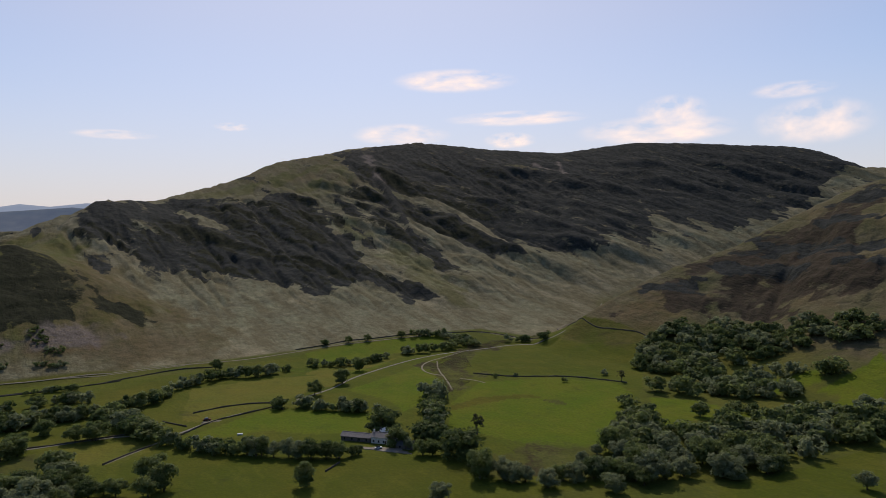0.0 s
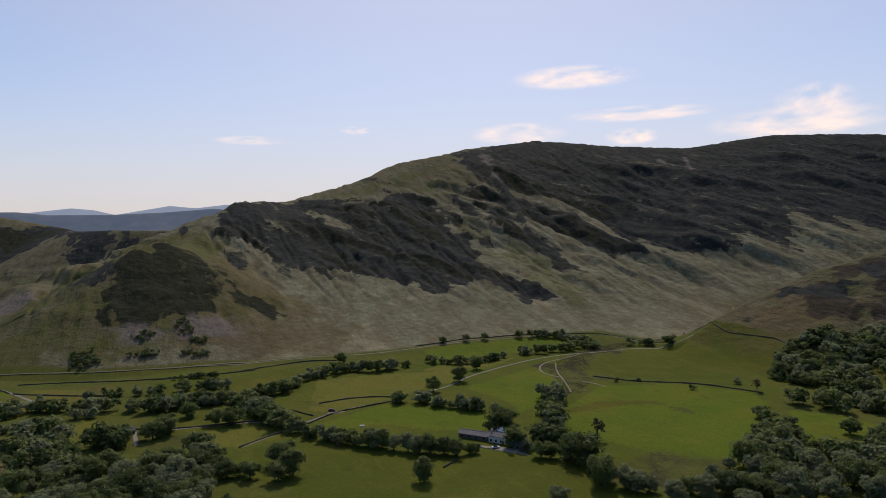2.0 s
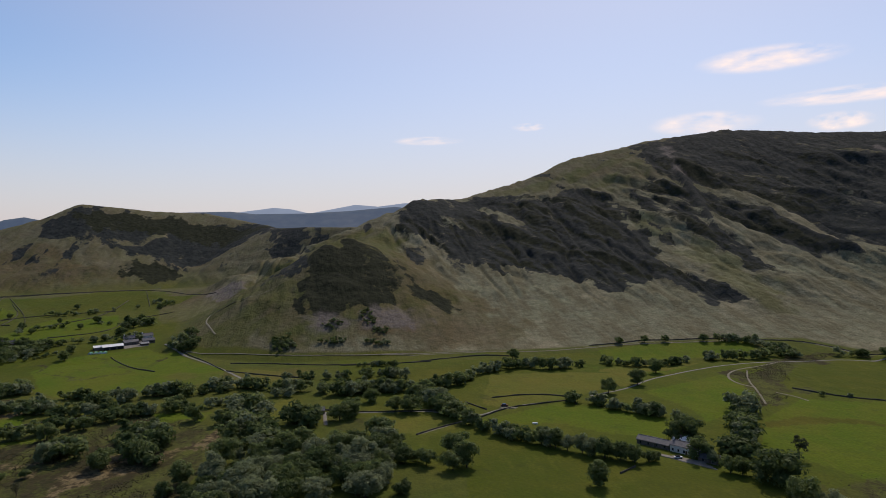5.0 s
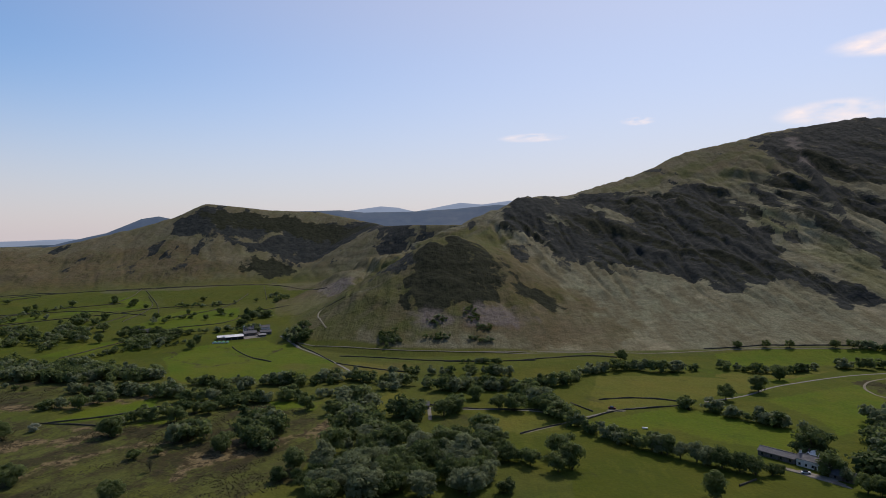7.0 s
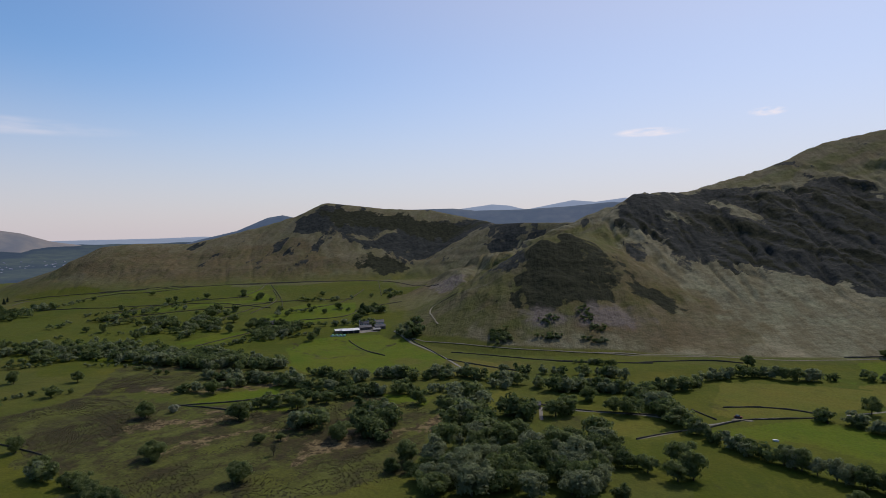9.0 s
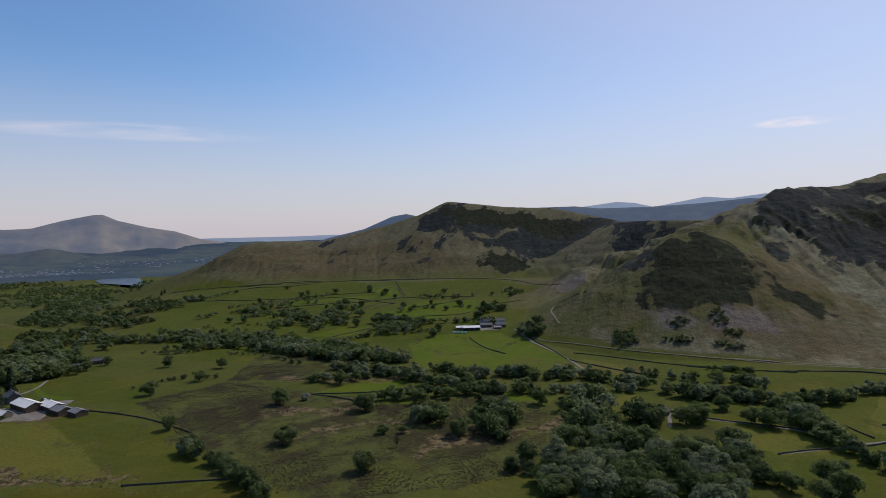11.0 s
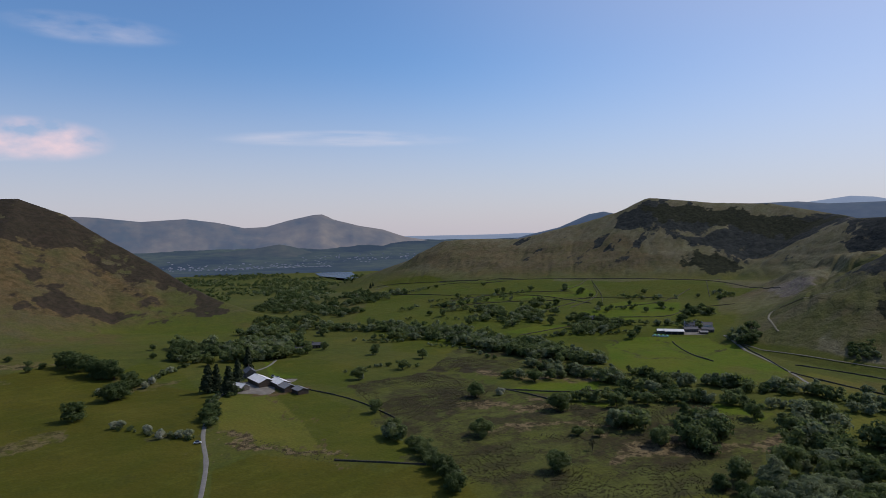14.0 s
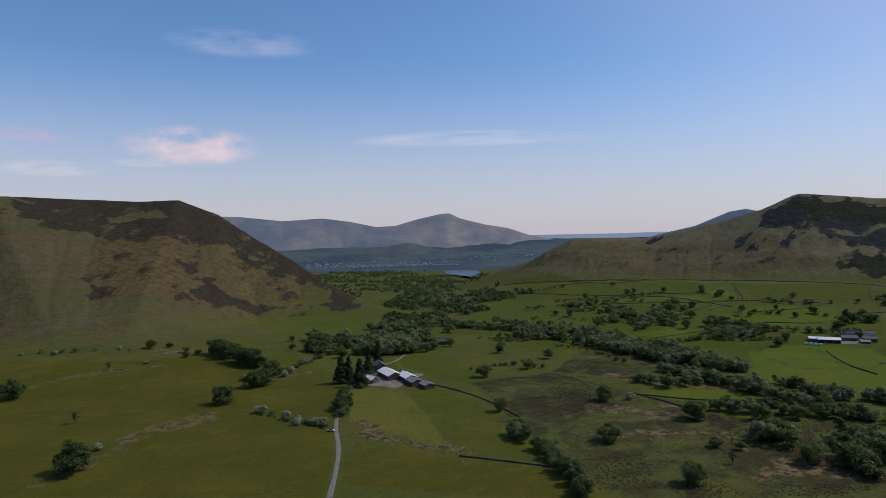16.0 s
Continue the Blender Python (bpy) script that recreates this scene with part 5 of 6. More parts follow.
lane([(-546, 473), (-509, 457), (-466, 442), (-410, 418), (-372, 398)], 3.4)
lane([(-509, 461), (-449, 462), (-393, 473), (-344, 501), (-278, 546), (-231, 568)], 2.2)
lane([(-502, 498), (-539, 521), (-584, 566), (-560, 569), (-526, 569), (-497, 582)], 2.2)
lane([(-255, 346), (-233, 354), (-209, 369), (-189, 377), (-172, 375), (-161, 375), (-151, 400), (-137, 418), (-117, 435)], 3.4)
lane([(-238, 324), (-255, 346)], 3.6)
lane([(-161, 375), (-169, 352), (-178, 330)], 3.0)
lane([(-295, -12), (-321, -11), (-360, -11), (-393, -15), (-420, -16), (-473, -13), (-501, -9), (-522, 0), (-571, 8), (-590, 27), (-621, 36)], 4.0)
wall([(-330, 472), (-302, 486), (-288, 499), (-275, 509), (-251, 541), (-231, 557), (-205, 562)])
wall([(-145, 621), (-119, 637), (-98, 653), (-75, 661), (-48, 676), (-4, 691), (46, 709), (103, 670)])
wall([(23, 526), (46, 515), (61, 512), (93, 512), (115, 503), (139, 488)])
wall([(128, 729), (148, 638), (171, 618), (185, 611), (190, 599)])
wall([(-157, 376), (-149, 402), (-134, 417), (-117, 435)])
wall([(-180, 404), (-160, 393)])
wall([(-178, 329), (-173, 345), (-166, 358)])
wall([(-259, 351), (-237, 354), (-218, 363), (-190, 379)])
wall([(-428, 441), (-396, 455), (-343, 467), (-301, 490), (-263, 517)])
wall([(-442, 188), (-421, 199), (-402, 206)])
wall([(-1319, 374), (-1271, 429), (-1034, 409), (-1016, 482), (-965, 534), (-930, 606), (-894, 684), (-822, 726), (-689, 686)])
wall([(-1394, 287), (-1330, 359), (-1263, 445), (-1195, 568), (-963, 559), (-927, 657), (-993, 852)])
wall([(-963, 559), (-902, 507), (-873, 457)])
wall([(-803, 633), (-731, 540), (-732, 461)])
wall([(-60, 315), (-55, 327)])
wall([(-337, 51), (-325, 74), (-311, 103)])
wall([(-494, 53), (-458, 79), (-400, 97)])
wall([(-837, 265), (-845, 330), (-807, 432), (-807, 485), (-748, 571)])
wall([(-893, 527), (-810, 488), (-756, 413)])
wall([(-850, 702), (-742, 618)])
wall([(-677, 434), (-650, 489), (-692, 541), (-683, 607)])
wall([(-646, 292), (-659, 360), (-668, 424)])
wall([(-556, 418), (-497, 393), (-465, 391)])
wall([(-439, 191), (-417, 224), (-417, 251), (-386, 286)])
wall([(-408, 416), (-369, 417), (-333, 420)])
wall([(-532, 466), (-481, 452), (-412, 417)])
wall([(-1113, 228), (-1310, 369), (-1245, 467)])
wall([(-876, 280), (-906, 377), (-869, 473)])
wall([(-167, 421), (-149, 439), (-119, 447), (-109, 427)])
wall([(-1040, 304), (-1043, 344), (-1005, 379), (-1007, 431)])
wall([(-743, 305), (-742, 352), (-787, 436)])
wall([(-926, 305), (-893, 367), (-856, 422), (-770, 451)])
wall([(-938, 550), (-818, 497), (-762, 463)])
wall([(-994, 229), (-967, 262), (-922, 304)])


# ---------------------------------------------------------------- farms
def gable_house(name, x, y, turn, length, depth, eaves, rise, walls, roof, label, windows=0, chimneys=0, door=False, open_front=False, group=""):
    """A building with its long side along its x; its front looks along -y."""
    root = new(name)
    z = min(height(x, y), height(x + 4, y), height(x, y - 4)) - 0.1
    root.matrix_basis = pose(x, y, z, 0, 0, turn)
    l, d = length / 2, depth / 2
    v = [(-l, -d, -0.5), (l, -d, -0.5), (l, d, -0.5), (-l, d, -0.5), (-l, -d, eaves), (l, -d, eaves), (l, d, eaves), (-l, d, eaves),
         (-l, 0, eaves + rise), (l, 0, eaves + rise)]
    f = [(0, 1, 5, 4), (2, 3, 7, 6), (1, 2, 6, 9, 5), (3, 0, 4, 8, 7)]
    part("wall", mesh_of("wall", v, f, walls), root)
    # roof: two slabs with thickness and overhang
    o, t = 0.45, 0.18
    drop = rise * o / d
    rv, rf = [], []
    for s in (-1, 1):
        b = len(rv)
        for e in (-l - 0.35, l + 0.35):
            for lift in (0.04, 0.04 + t):
                rv += [(e, s * (d + o), eaves - drop + lift), (e, 0, eaves + rise + lift)]
        rf += [(b, b + 1, b + 5, b + 4), (b + 2, b + 6, b + 7, b + 3), (b, b + 4, b + 6, b + 2), (b, b + 2, b + 3, b + 1), (b + 4, b + 5, b + 7, b + 6)]
    part("roof", mesh_of("roof", rv, rf, roof), root)
    ridge = part("ridge_cap", box_mesh("ridge_cap", length + 0.7, 0.4, 0.16, roof, 0.8), root)
    ridge.matrix_basis = pose(0, 0, eaves + rise + 0.16)
    if windows:
        pane = box_mesh("window", 0.95, 0.08, 1.15, GLASS)
        sill = box_mesh("sill", 1.2, 0.22, 0.12, STONE)
        for level in range(2 if eaves > 4.2 else 1):
            for k in range(windows):
                w = part("window", pane, root, "", pose(-l + (k + 0.5) * length / windows, -d - 0.02, 0.95 + 2.4 * level))
                part("sill", sill, w, "", pose(0, -0.04, -0.13))
    if door:
        part("door", box_mesh("door", 1.0, 0.1, 2.05, TIMBER), root, "", pose(length * 0.08, -d - 0.03, 0))
    # near-black panels stand in for the shade inside the open bays
    if open_front:
        for k in range(max(2, int(length / 6))):
            n = max(2, int(length / 6))
            part("bay_shade", box_mesh("bay_shade", length / n - 1.0, 0.1, eaves - 0.6, DARK), root, "", pose(-l + (k + 0.5) * length / n, -d - 0.03, 0))
    for k in range(chimneys):
        c = part("chimney", box_mesh("chimney", 0.9, 0.8, 1.9, walls, 0.95), root, "",
                 pose((-l + 0.7, l - 0.7, 0)[k % 3], 0, eaves + rise - 0.5))
        part("chimney_pot", box_mesh("chimney_pot", 0.3, 0.3, 0.5, RUSSET, 0.8), c, "", pose(0, 0, 1.9))
    return tagged(root, label, "barn" if "barn" in name or "shed" in name else "house", group)


def tunnel(x, y, turn, length, radius):
    """A round-topped shelter with a white end."""
    root = new("livestock_shelter")
    root.matrix_basis = pose(x, y, height(x, y) - 0.05, 0, 0, turn)
    n = 10
    arc = [(math.cos(math.pi * k / n) * radius, math.sin(math.pi * k / n) * radius * 0.95) for k in range(n + 1)]
    v = [(a, s * length / 2, b) for s in (-1, 1) for a, b in arc]
    part("cover", mesh_of("cover", v, [(k, k + 1, n + 2 + k, n + 1 + k) for k in range(n)], GREEN), root, "green arched cover")
    for s in (-1, 1):
        e = [(a * 0.98, s * (length / 2 - 0.06), b * 0.98) for a, b in arc]
        part("end_panel", mesh_of("end_panel", e, [tuple(range(n + 1))[::s]], WHITE), root, "white end panel")
    tagged(root, "green arched livestock shelter with white end", "shelter", "arched shelters")


def sheet_patch(name, x, y, rx, ry, turn, mat, label):
    """A yard of irregular outline, draped on the ground."""
    n, m = 28, 6
    v, f = [(x, y, height(x, y) + 0.3)], []
    for ring in range(1, m + 1):
        for k in range(n):
            a = 2 * math.pi * k / n
            r = ring / m * (1 + 0.25 * math.sin(3 * a + x) + 0.15 * math.sin(7 * a))
            px, py = rx * r * math.cos(a), ry * r * math.sin(a)
            c, s = math.cos(radians(turn)), math.sin(radians(turn))
            qx, qy = x + c * px - s * py, y + s * px + c * py
            v.append((qx, qy, height(qx, qy) + (0.3 if ring < m else -0.2)))
    f += [(0, 1 + k, 1 + (k + 1) % n) for k in range(n)]
    for ring in range(m - 1):
        b = 1 + ring * n
        f += [(b + k, b + n + k, b + n + (k + 1) % n, b + (k + 1) % n) for k in range(n)]
    tagged(new(name, mesh_of(name, v, f, mat)), label, "yard", kind="structure")


def car(x, y, turn, paint, label, name="car", size=1.0):
    root = new(name)
    root.matrix_basis = Matrix.LocRotScale((x, y, height(x, y) + 0.25), Euler((0, 0, radians(turn))), (size, size, size))
    part("body", box_mesh("body", 4.2, 1.75, 0.62, paint, 0.96, 0.12), root, "", pose(0, 0, 0.3))
    part("cabin", box_mesh("cabin", 2.3, 1.6, 0.62, GLASS, 0.78, 0.08), root, "", pose(-0.2, 0, 0.92))
    tyre = bpy.data.meshes.new("wheel")
    bm = bmesh.new()
    bmesh.ops.create_cone(bm, cap_ends=True, segments=14, radius1=0.33, radius2=0.33, depth=0.22)
    bm.to_mesh(tyre)
    bm.free()
    tyre.materials.append(DARK)
    for sx in (-1.3, 1.3):
        for sy in (-0.82, 0.82):
            part("wheel", tyre, root, "", pose(sx, sy, 0.33, 90, 0, 0))
    tagged(root, label, "car" if name == "car" else "vehicle")


# the farmhouse among the hedges
sheet_patch("yard", -34, 346, 17, 3.2, -17, YARD, "pale gravel yard before the farmhouse")
gable_house("farm_barn", -50.5, 363, -17, 18, 5.8, 2.8, 1.6, RUBBLE, SLATE, "long stone barn with grey slate roof", 4, 0, True)
gable_house("farmhouse", -34.0, 358.0, -17, 15, 6.2, 3.9, 1.8, LIMEWASH, SLATE, "white-walled farmhouse with slate roof and chimneys", 5, 2, True)
gable_house("rear_house", -36, 365, 60, 6, 5, 3.6, 2.3, RUBBLE, SHEET, "pale-roofed wing behind the farmhouse", 2, 1)
gable_house("outhouse_barn", -22, 349, -17, 10, 6, 2.3, 1.8, RUBBLE, SLATE, "low stone outhouse with slate roof", 2, 0, True)
car(-37, 347, 20, CARPAINT, "silver car parked in the farmyard")
# the white farm under the far fell
sheet_patch("yard", -583, 462, 13, 26, 0, YARD, "stony yard between farm buildings")
gable_house("cattle_barn", -584, 441, 62, 19, 9, 3.2, 1.7, RUBBLE, SHEET, "long cattle barn with pale sheet roof", 0, 0, False, True)
gable_house("lean_barn", -591, 433, 62, 13, 7, 3.0, 1.4, RUBBLE, SHEET, "pale-roofed barn beside the shelters")
for k in range(4):
    tunnel(-583.5 + 2.6 * k, 416.5 + 3.2 * k, 40, 5.0, 1.9)
gable_house("farmhouse", -596, 470, 50, 11, 6, 4.6, 2.2, LIMEWASH, SLATE, "slate-roofed farmhouse with pale walls", 4, 2, True)
gable_house("stone_barn", -584, 462, 66, 14, 6.5, 3.4, 2.1, RUBBLE, SLATE, "old stone barn with slate roof", 2, 0, True)
gable_house("stone_barn", -577, 478, 56, 12, 6.5, 3.2, 2.0, RUBBLE, SLATE, "slate-roofed stone barn in the yard", 2, 0, True)
gable_house("shed", -571, 468, 66, 8, 5, 2.3, 1.3, TIMBER, GREYSHEET, "low timber shed with grey roof")
gable_house("cottage", -592, 489, 62, 11, 6, 4.2, 2.2, LIMEWASH, SLATE, "pale cottage with slate roof", 3, 1, True)
# the farm by the lane
sheet_patch("yard", -520, 18, 24, 26, 0, YARD, "pale concrete yard between barns")
gable_house("cattle_barn", -526, 20, 20, 24, 12, 4.0, 2.4, TIMBER, SHEET, "large barn with pale sheet roof", 0, 0)
gable_house("hay_barn", -513, 33.5, 20, 17, 10, 3.8, 2.0, TIMBER, SHEET, "barn with pale corrugated roof", 0, 0)
gable_house("stock_shed", -499, 38, 20, 13, 9.5, 3.2, 1.9, TIMBER, GREYSHEET, "grey-roofed timber stock shed beside the yard", 0, 0)
gable_house("open_shed", -487, 46.5, 20, 11, 8, 3.0, 1.5, TIMBER, GREYSHEET, "weathered open-sided shed beside the yard", 0, 0)
gable_house("stone_barn", -513, 4, 40, 14, 7.5, 3.2, 2.1, RUBBLE, SHEET, "stone barn with pale roof by the lane", 2, 0, True)
gable_house("farmhouse", -556, 12, 8, 14, 8, 5.0, 2.6, RUBBLE, SLATE, "stone farmhouse with slate roof", 3, 2, True)
gable_house("cottage", -648, 60, 95, 10, 6, 3.6, 2.1, RUBBLE, SLATE, "grey stone cottage among trees", 3, 2, True)
gable_house("cottage", -669, 78, 80, 9, 6, 3.6, 2.1, RUBBLE, SLATE, "stone cottage with slate roof among trees", 3, 1, True)
gable_house("cottage", -672, 392, 60, 12, 7, 4.4, 2.5, RUBBLE, SLATE, "slate-roofed cottage hidden in trees", 4, 2, True)
gable_house("bridge_cottage", -257, 343, 40, 7, 5, 2.6, 1.7, RUBBLE, SLATE, "small stone cottage beside the lane", 2, 1, True)
car(-391, -17.5, 82, CARPAINT, "silver car driving along the narrow lane")
car(-424, -14, 80, CARPAINT, "pale van waiting on the lane", "van", 1.15)
car(-548, 30, 30, CARPAINT, "silver car parked beside the barns")
car(-541, 33, 120, CARPAINT, "pale car parked beside the barns")
sheet_patch("yard", -149, 402, 6, 3, 20, GRAVEL, "pale patch of rubble on grass")
car(-151.5, 404, 15, RUSSET, "dark farm trailer parked on rubble", "trailer", 1.2)
trough = tagged(new("water_trough", box_mesh("water_trough", 3.0, 1.1, 0.9, WHITE, 1.1, 0.1)), "white water trough standing in a field", "trough")
trough.matrix_basis = pose(-121.5, 375.7, height(-121.5, 375.7), 0, 0, 10)


# ---------------------------------------------------------------- rushes on the moor
def tussocks():
    rs = np.random.default_rng(21)
    V, Fc, base = [], [], 0
    for outline, kind in FIELDS:
        if kind not in ("rush", "scrub", "verge"):
            continue
        lo, hi = outline.min(0), outline.max(0)
        n = int((hi[0] - lo[0]) * (hi[1] - lo[1]) / (2.4 if kind == "rush" else 5 if kind == "verge" else 45))
        x, y = rs.uniform(lo[0], hi[0], n), rs.uniform(lo[1], hi[1], n)
        ok = inside(x, y, outline) & (fbm(x / 38, y / 38, 33, 4) > -0.06) & (np.hypot(x, y) < 720)
        x, y = x[ok], y[ok]
        z = terrain(x, y)[0]
        for a, b, c in zip(x, y, z):
            h, w, t = rs.uniform(0.15, 0.42), rs.uniform(0.2, 0.55), rs.uniform(0, 6.28)
            ring = [(a + w * math.cos(t + k * 1.2566), b + w * math.sin(t + k * 1.2566), c - 0.1) for k in range(5)]
            tip = [(a + 0.55 * w * math.cos(t + 0.6 + k * 2.09), b + 0.55 * w * math.sin(t + 0.6 + k * 2.09), c + h) for k in range(3)]
            V += ring + tip
            Fc += [(base, base + 1, base + 5), (base + 1, base + 2, base + 6), (base + 1, base + 6, base + 5), (base + 2, base + 3, base + 6),
                   (base + 3, base + 4, base + 7), (base + 3, base + 7, base + 6), (base + 4, base, base + 7), (base, base + 5, base + 7), (base + 5, base + 6, base + 7)]
            base += 8
    ob = new("rush_tussocks", mesh_of("rush_tussocks", V, Fc, foliage("rushes", (0.072, 0.070, 0.030), (0.098, 0.084, 0.040), 0.4)))
    tagged(ob, "dark tussocks of rush dotting wet pasture", "rushes", kind="stuff")


tussocks()


# ---------------------------------------------------------------- lake and distance
def lake():
    outline = next(o for o, k in FIELDS if k == "water")
    mid = outline.mean(0)
    v = [(mid[0], mid[1], -44.6)] + [(*p, -44.6) for p in outline]
    n = len(outline)
    me = mesh_of("lake", v, [(0, 1 + k, 1 + (k + 1) % n) for k in range(n)], WATER)
    if me.polygons[0].normal.z < 0:
        me.flip_normals()
    tagged(new("lake", me), "calm pale blue lake among woods", "lake", kind="structure")


lake()


def distant_hill(name, crest, foot, depth, mat, label, bumps=10):
    """A far hill: its crest line, sloping down to foot on both sides."""
    p = np.array(crest, float)
    run = np.concatenate([[0], np.cumsum(np.hypot(*np.diff(p[:, :2], axis=0).T))])
    at = np.linspace(0, run[-1], 160)
    line = np.stack([np.interp(at, run, p[:, k]) for k in range(3)], 1)
    out = line[:, :2] / np.hypot(*line[:, :2].T)[:, None]
    rows, n = 26, len(line)
    V, Fc = [], []
    for r in range(rows):
        s = (r - 19) / 19 if r < 19 else (r - 19) / 6
        far = depth * s if r < 19 else 150 * s
        q = line[:, :2] + out * far
        q = q * np.minimum(1, 4960 / np.hypot(*q.T))[:, None]
        drop = (1 - np.abs(s)) ** 1.25
        rough = bumps * fbm(q[:, 0] / 300, q[:, 1] / 300, 41, 5) * np.abs(s) * (1 - np.abs(s)) * 4
        rib = bumps * 1.5 * np.abs(fbm(at / 220, far / 900 + 0 * at, 43, 4)) * np.abs(s) * (1 - np.abs(s)) * 4
        z = foot + (line[:, 2] - foot) * drop + rough - rib
        V += [(a, b, c) for (a, b), c in zip(q, z)]
    for r in range(rows - 1):
        Fc += [(r * n + k, r * n + k + 1, (r + 1) * n + k + 1, (r + 1) * n + k) for k in range(n - 1)]
    me = mesh_of(name, V, Fc, mat)
    me.polygons.foreach_set("use_smooth", np.ones(len(me.polygons), bool))
    tagged(new(name, me), label, "hill", kind="structure")


# colour of the glow that paints haze onto the far hills
HAZE_GLOW = (0.25, 0.40, 0.80)
MOUNTAIN = distant("distant_mountain", (0.190, 0.150, 0.085), (0.055, 0.062, 0.045), HAZE_GLOW, 0.16)
FOOTHILL = distant("distant_foothill", (0.035, 0.045, 0.022), (0.075, 0.070, 0.035), HAZE_GLOW, 0.10)
BLUE = distant("blue_ridge", (0.045, 0.055, 0.040), (0.09, 0.085, 0.055), HAZE_GLOW, 0.15)
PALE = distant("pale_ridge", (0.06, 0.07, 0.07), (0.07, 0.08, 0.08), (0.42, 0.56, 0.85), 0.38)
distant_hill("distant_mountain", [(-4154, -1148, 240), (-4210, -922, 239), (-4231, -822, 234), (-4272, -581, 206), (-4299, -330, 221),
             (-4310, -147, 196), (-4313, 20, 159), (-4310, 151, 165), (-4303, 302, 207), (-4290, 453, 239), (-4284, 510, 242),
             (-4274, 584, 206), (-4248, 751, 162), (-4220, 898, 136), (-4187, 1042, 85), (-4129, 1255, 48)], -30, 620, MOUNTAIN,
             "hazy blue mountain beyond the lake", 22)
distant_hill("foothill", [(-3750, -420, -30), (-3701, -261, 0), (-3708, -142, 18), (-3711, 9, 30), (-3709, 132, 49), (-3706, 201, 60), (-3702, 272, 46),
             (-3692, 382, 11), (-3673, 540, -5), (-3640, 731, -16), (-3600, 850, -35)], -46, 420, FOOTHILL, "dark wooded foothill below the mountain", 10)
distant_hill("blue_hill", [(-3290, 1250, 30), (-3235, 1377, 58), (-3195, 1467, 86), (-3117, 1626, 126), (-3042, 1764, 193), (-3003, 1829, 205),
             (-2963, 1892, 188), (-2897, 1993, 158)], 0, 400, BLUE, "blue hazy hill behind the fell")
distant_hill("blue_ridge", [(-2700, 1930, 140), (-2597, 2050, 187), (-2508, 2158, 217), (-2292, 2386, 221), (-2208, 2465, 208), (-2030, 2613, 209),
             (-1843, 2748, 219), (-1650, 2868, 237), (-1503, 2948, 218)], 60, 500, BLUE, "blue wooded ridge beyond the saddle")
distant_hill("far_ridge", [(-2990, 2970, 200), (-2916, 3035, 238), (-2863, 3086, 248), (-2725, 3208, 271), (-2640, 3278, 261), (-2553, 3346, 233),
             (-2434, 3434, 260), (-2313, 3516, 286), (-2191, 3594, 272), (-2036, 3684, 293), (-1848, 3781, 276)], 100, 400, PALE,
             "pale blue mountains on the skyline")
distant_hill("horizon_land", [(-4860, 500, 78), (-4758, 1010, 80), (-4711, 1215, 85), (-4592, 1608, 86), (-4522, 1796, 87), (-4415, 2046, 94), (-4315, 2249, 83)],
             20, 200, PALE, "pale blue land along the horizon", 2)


def lowland(name, near, far, reach, mat, label, lift):
    """Woods and pasture beyond the lake, kilometres off."""
    az = np.radians(np.arange(42, reach, 0.5))
    r = np.geomspace(near, far, 50)
    X, Y = -np.sin(az)[None] * r[:, None], np.cos(az)[None] * r[:, None]
    Z = terrain(X, Y)[0] + lift + 5 * fbm(X / 120, Y / 120, 77, 4)
    Z[0] -= 12
    n = len(az)
    V = np.stack([X, Y, Z], -1).reshape(-1, 3)
    Fc = [(i * n + k, i * n + k + 1, (i + 1) * n + k + 1, (i + 1) * n + k) for i in range(len(r) - 1) for k in range(n - 1)]
    tagged(new(name, mesh_of(name, V, Fc, mat)), label, "lowland", kind="structure")


# both sheets glow as well, for the haze over them
lowland("distant_lowland", 2720, 4400, 112, distant("distant_lowland", (0.016, 0.024, 0.014), (0.060, 0.072, 0.028), HAZE_GLOW, 0.10),
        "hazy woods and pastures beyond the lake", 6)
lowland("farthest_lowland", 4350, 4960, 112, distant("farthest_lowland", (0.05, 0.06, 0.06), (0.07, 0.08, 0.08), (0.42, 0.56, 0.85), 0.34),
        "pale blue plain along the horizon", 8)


# the small town by the lake: pale house fronts too far off to tell apart, with haze put in as glow
TOWN = distant("town_render", (0.20, 0.19, 0.18), (0.09, 0.09, 0.085), HAZE_GLOW, 0.12)


def town():
    rs = np.random.default_rng(4)
    V, Fc, base = [], [], 0
    for _ in range(330):
        x, y = -2950 - abs(rs.normal(0, 130)), rs.uniform(-480, 420)
        if rs.uniform() < 0.3:
            x, y = rs.uniform(-3500, -3100), rs.uniform(300, 900)
        z = height(x, y)
        w, d, h, r = rs.uniform(5, 12), rs.uniform(5, 9), rs.uniform(4, 7), rs.uniform(2, 3.5)
        a = rs.uniform(-0.5, 0.5)
        c, s = math.cos(a), math.sin(a)
        for px, py, pz in ((-d, -w, -2), (d, -w, -2), (d, w, -2), (-d, w, -2), (-d, -w, h), (d, -w, h), (d, w, h), (-d, w, h), (0, -w, h + r), (0, w, h + r)):
            V.append((x + c * px * 0.5 - s * py * 0.5, y + s * px * 0.5 + c * py * 0.5, z + pz))
        Fc += [(base, base + 1, base + 5, base + 8, base + 4), (base + 1, base + 2, base + 6, base + 5), (base + 2, base + 3, base + 7, base + 9, base + 6),
               (base + 3, base, base + 4, base + 7), (base + 5, base + 6, base + 9, base + 8), (base + 4, base + 8, base + 9, base + 7)]
        base += 10
    tagged(new("town", mesh_of("town", V, Fc, TOWN)), "pale houses of a far town by the lake", "town", kind="stuff")


town()


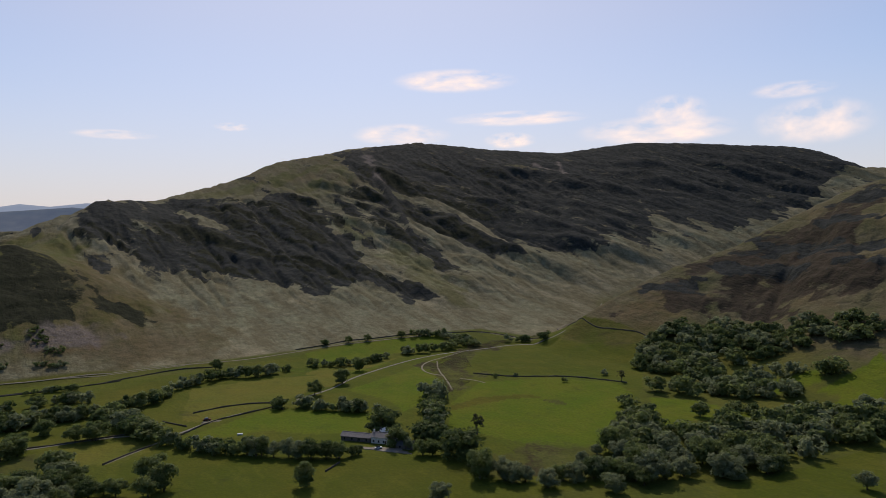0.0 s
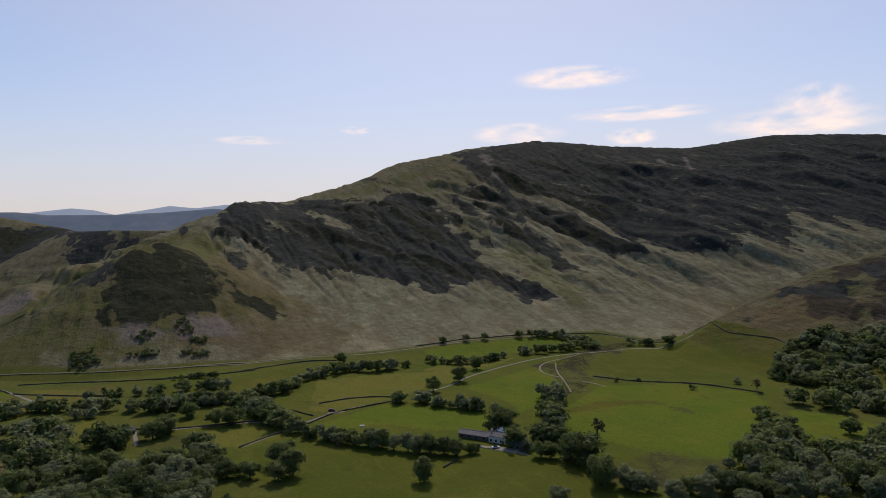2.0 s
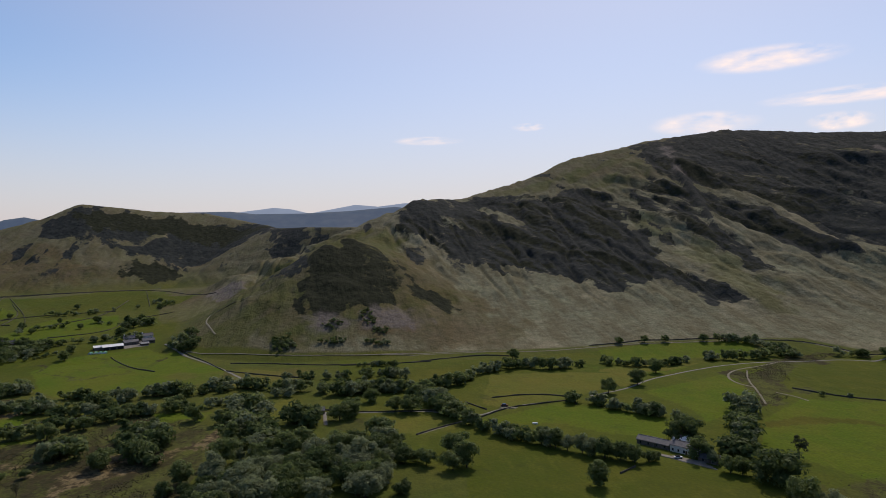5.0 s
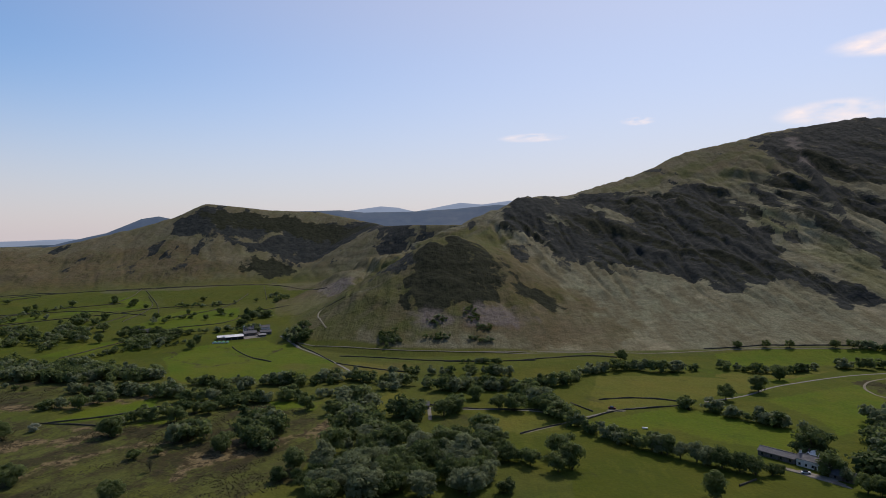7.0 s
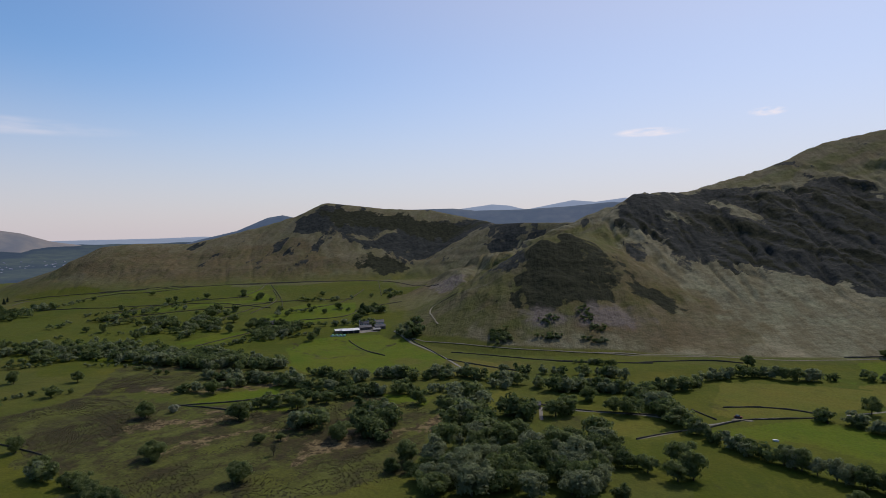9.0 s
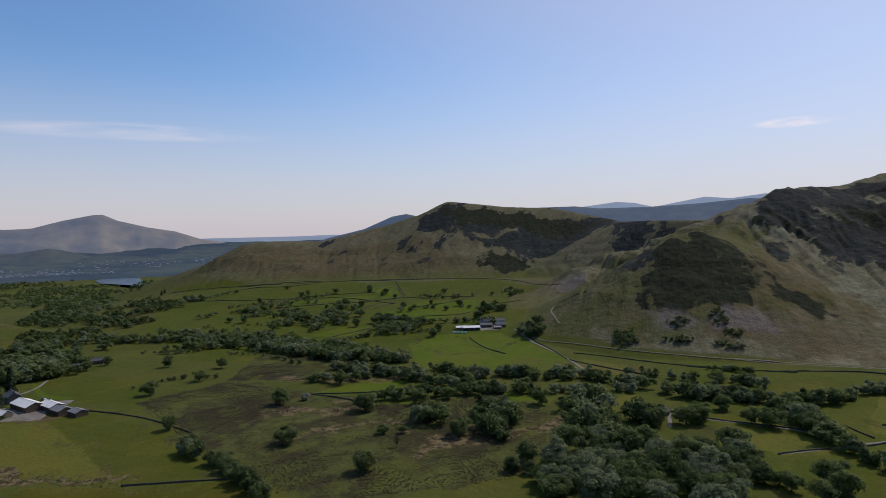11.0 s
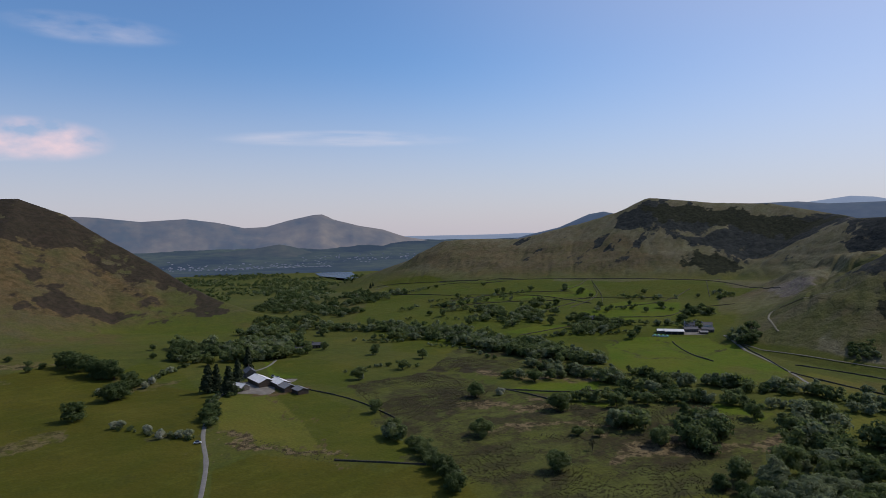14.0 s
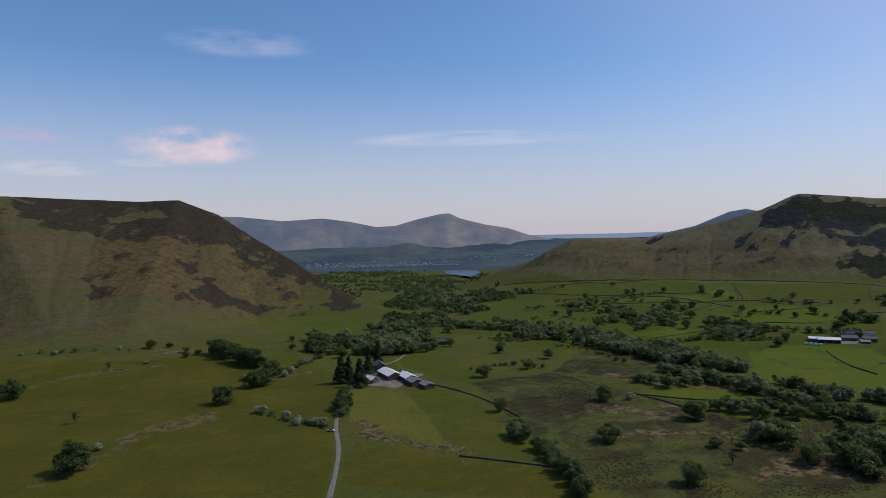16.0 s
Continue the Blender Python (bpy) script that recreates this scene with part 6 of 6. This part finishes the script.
# ---------------------------------------------------------------- thin clouds
def cloud_material():
    m, nt, b = nodes_of("thin_cloud")
    nt.nodes.remove(b)
    tc, sub, ln = nt.nodes.new("ShaderNodeTexCoord"), nt.nodes.new("ShaderNodeVectorMath"), nt.nodes.new("ShaderNodeVectorMath")
    sub.operation, ln.operation = "SUBTRACT", "LENGTH"
    sub.inputs[1].default_value = (0.5, 0.5, 0.5)
    flat = nt.nodes.new("ShaderNodeVectorMath")
    flat.operation, flat.inputs[1].default_value = "MULTIPLY", (1, 0, 1)
    info = nt.nodes.new("ShaderNodeObjectInfo")
    mp, nz = nt.nodes.new("ShaderNodeMapping"), nt.nodes.new("ShaderNodeTexNoise")
    mp.inputs["Scale"].default_value = (2.4, 0, 1.4)
    nz.noise_dimensions = "4D"
    nz.inputs["Scale"].default_value, nz.inputs["Detail"].default_value = 1.6, 5
    fade, r2 = nt.nodes.new("ShaderNodeMapRange"), nt.nodes.new("ShaderNodeMapRange")
    fade.interpolation_type = "SMOOTHSTEP"
    fade.inputs[1].default_value, fade.inputs[2].default_value = 0.48, 0.24
    r2.inputs[1].default_value, r2.inputs[2].default_value = 0.36, 0.66
    nt.links.new(tc.outputs["Generated"], sub.inputs[0]), nt.links.new(sub.outputs[0], flat.inputs[0]), nt.links.new(flat.outputs[0], ln.inputs[0])
    nt.links.new(tc.outputs["Generated"], mp.inputs[0]), nt.links.new(mp.outputs[0], nz.inputs["Vector"])
    nt.links.new(maths(nt, "MULTIPLY", info.outputs["Random"], 1.0), nz.inputs["W"])
    nt.links.new(ln.outputs["Value"], fade.inputs[0]), nt.links.new(nz.outputs["Fac"], r2.inputs[0])
    alpha = maths(nt, "MULTIPLY", maths(nt, "MULTIPLY", fade.outputs[0], r2.outputs[0]), info.outputs["Alpha"])
    # the sheets glow: sunlight on the cloud is put in as emission
    e, tr, mx = nt.nodes.new("ShaderNodeEmission"), nt.nodes.new("ShaderNodeBsdfTransparent"), nt.nodes.new("ShaderNodeMixShader")
    e.inputs["Strength"].default_value = 0.95
    nt.links.new(info.outputs["Color"], e.inputs["Color"])
    nt.links.new(alpha, mx.inputs[0]), nt.links.new(tr.outputs[0], mx.inputs[1]), nt.links.new(e.outputs[0], mx.inputs[2])
    nt.links.new(mx.outputs[0], nt.nodes["Material Output"].inputs["Surface"])
    return m


CLOUD = cloud_material()


def cloud(place, width, tall, thick=1.0, tone=(0.95, 0.86, 0.86)):
    n, m = 16, 6
    V = [((i / n - 0.5) * width * 1.25, 0, (j / m - 0.5) * tall * 1.35) for j in range(m + 1) for i in range(n + 1)]
    Fc = [(j * (n + 1) + i, j * (n + 1) + i + 1, (j + 1) * (n + 1) + i + 1, (j + 1) * (n + 1) + i) for j in range(m) for i in range(n)]
    ob = new("cloud", mesh_of("cloud", V, Fc, CLOUD))
    ob.color = (*tone, thick)
    ob.matrix_basis = pose(*place, 0, 0, math.degrees(math.atan2(-place[0], place[1])))
    tagged(ob, "thin pinkish-white streak of high cloud", "cloud", "clouds", "structure")


cloud((100, 4599, 1164), 799, 147, 1.0)
cloud((534, 4569, 888), 908, 95, 0.9)
cloud((-287, 4591, 788), 639, 135, 0.75)
cloud((483, 4575, 734), 338, 103, 0.9)
cloud((1445, 4367, 760), 940, 174, 1.0)
cloud((1548, 4332, 881), 428, 187, 0.8)
cloud((2295, 3987, 749), 606, 249, 0.9)
cloud((2194, 4043, 955), 452, 94, 0.5)
cloud((-2078, 4104, 747), 464, 57, 0.5)
cloud((-1420, 4375, 826), 218, 53, 0.5)
cloud((-4455, -1184, 718), 804, 232, 1.0, (0.82, 0.66, 0.72))
cloud((-4135, -2031, 751), 488, 84, 0.6, (0.55, 0.46, 0.62))
cloud((-4183, -1931, 548), 562, 93, 0.25)
cloud((-4375, -1448, 599), 399, 51, 0.2)
cloud((-4559, 713, 782), 1698, 104, 0.25)
cloud((-4531, -852, 1422), 952, 171, 0.2)
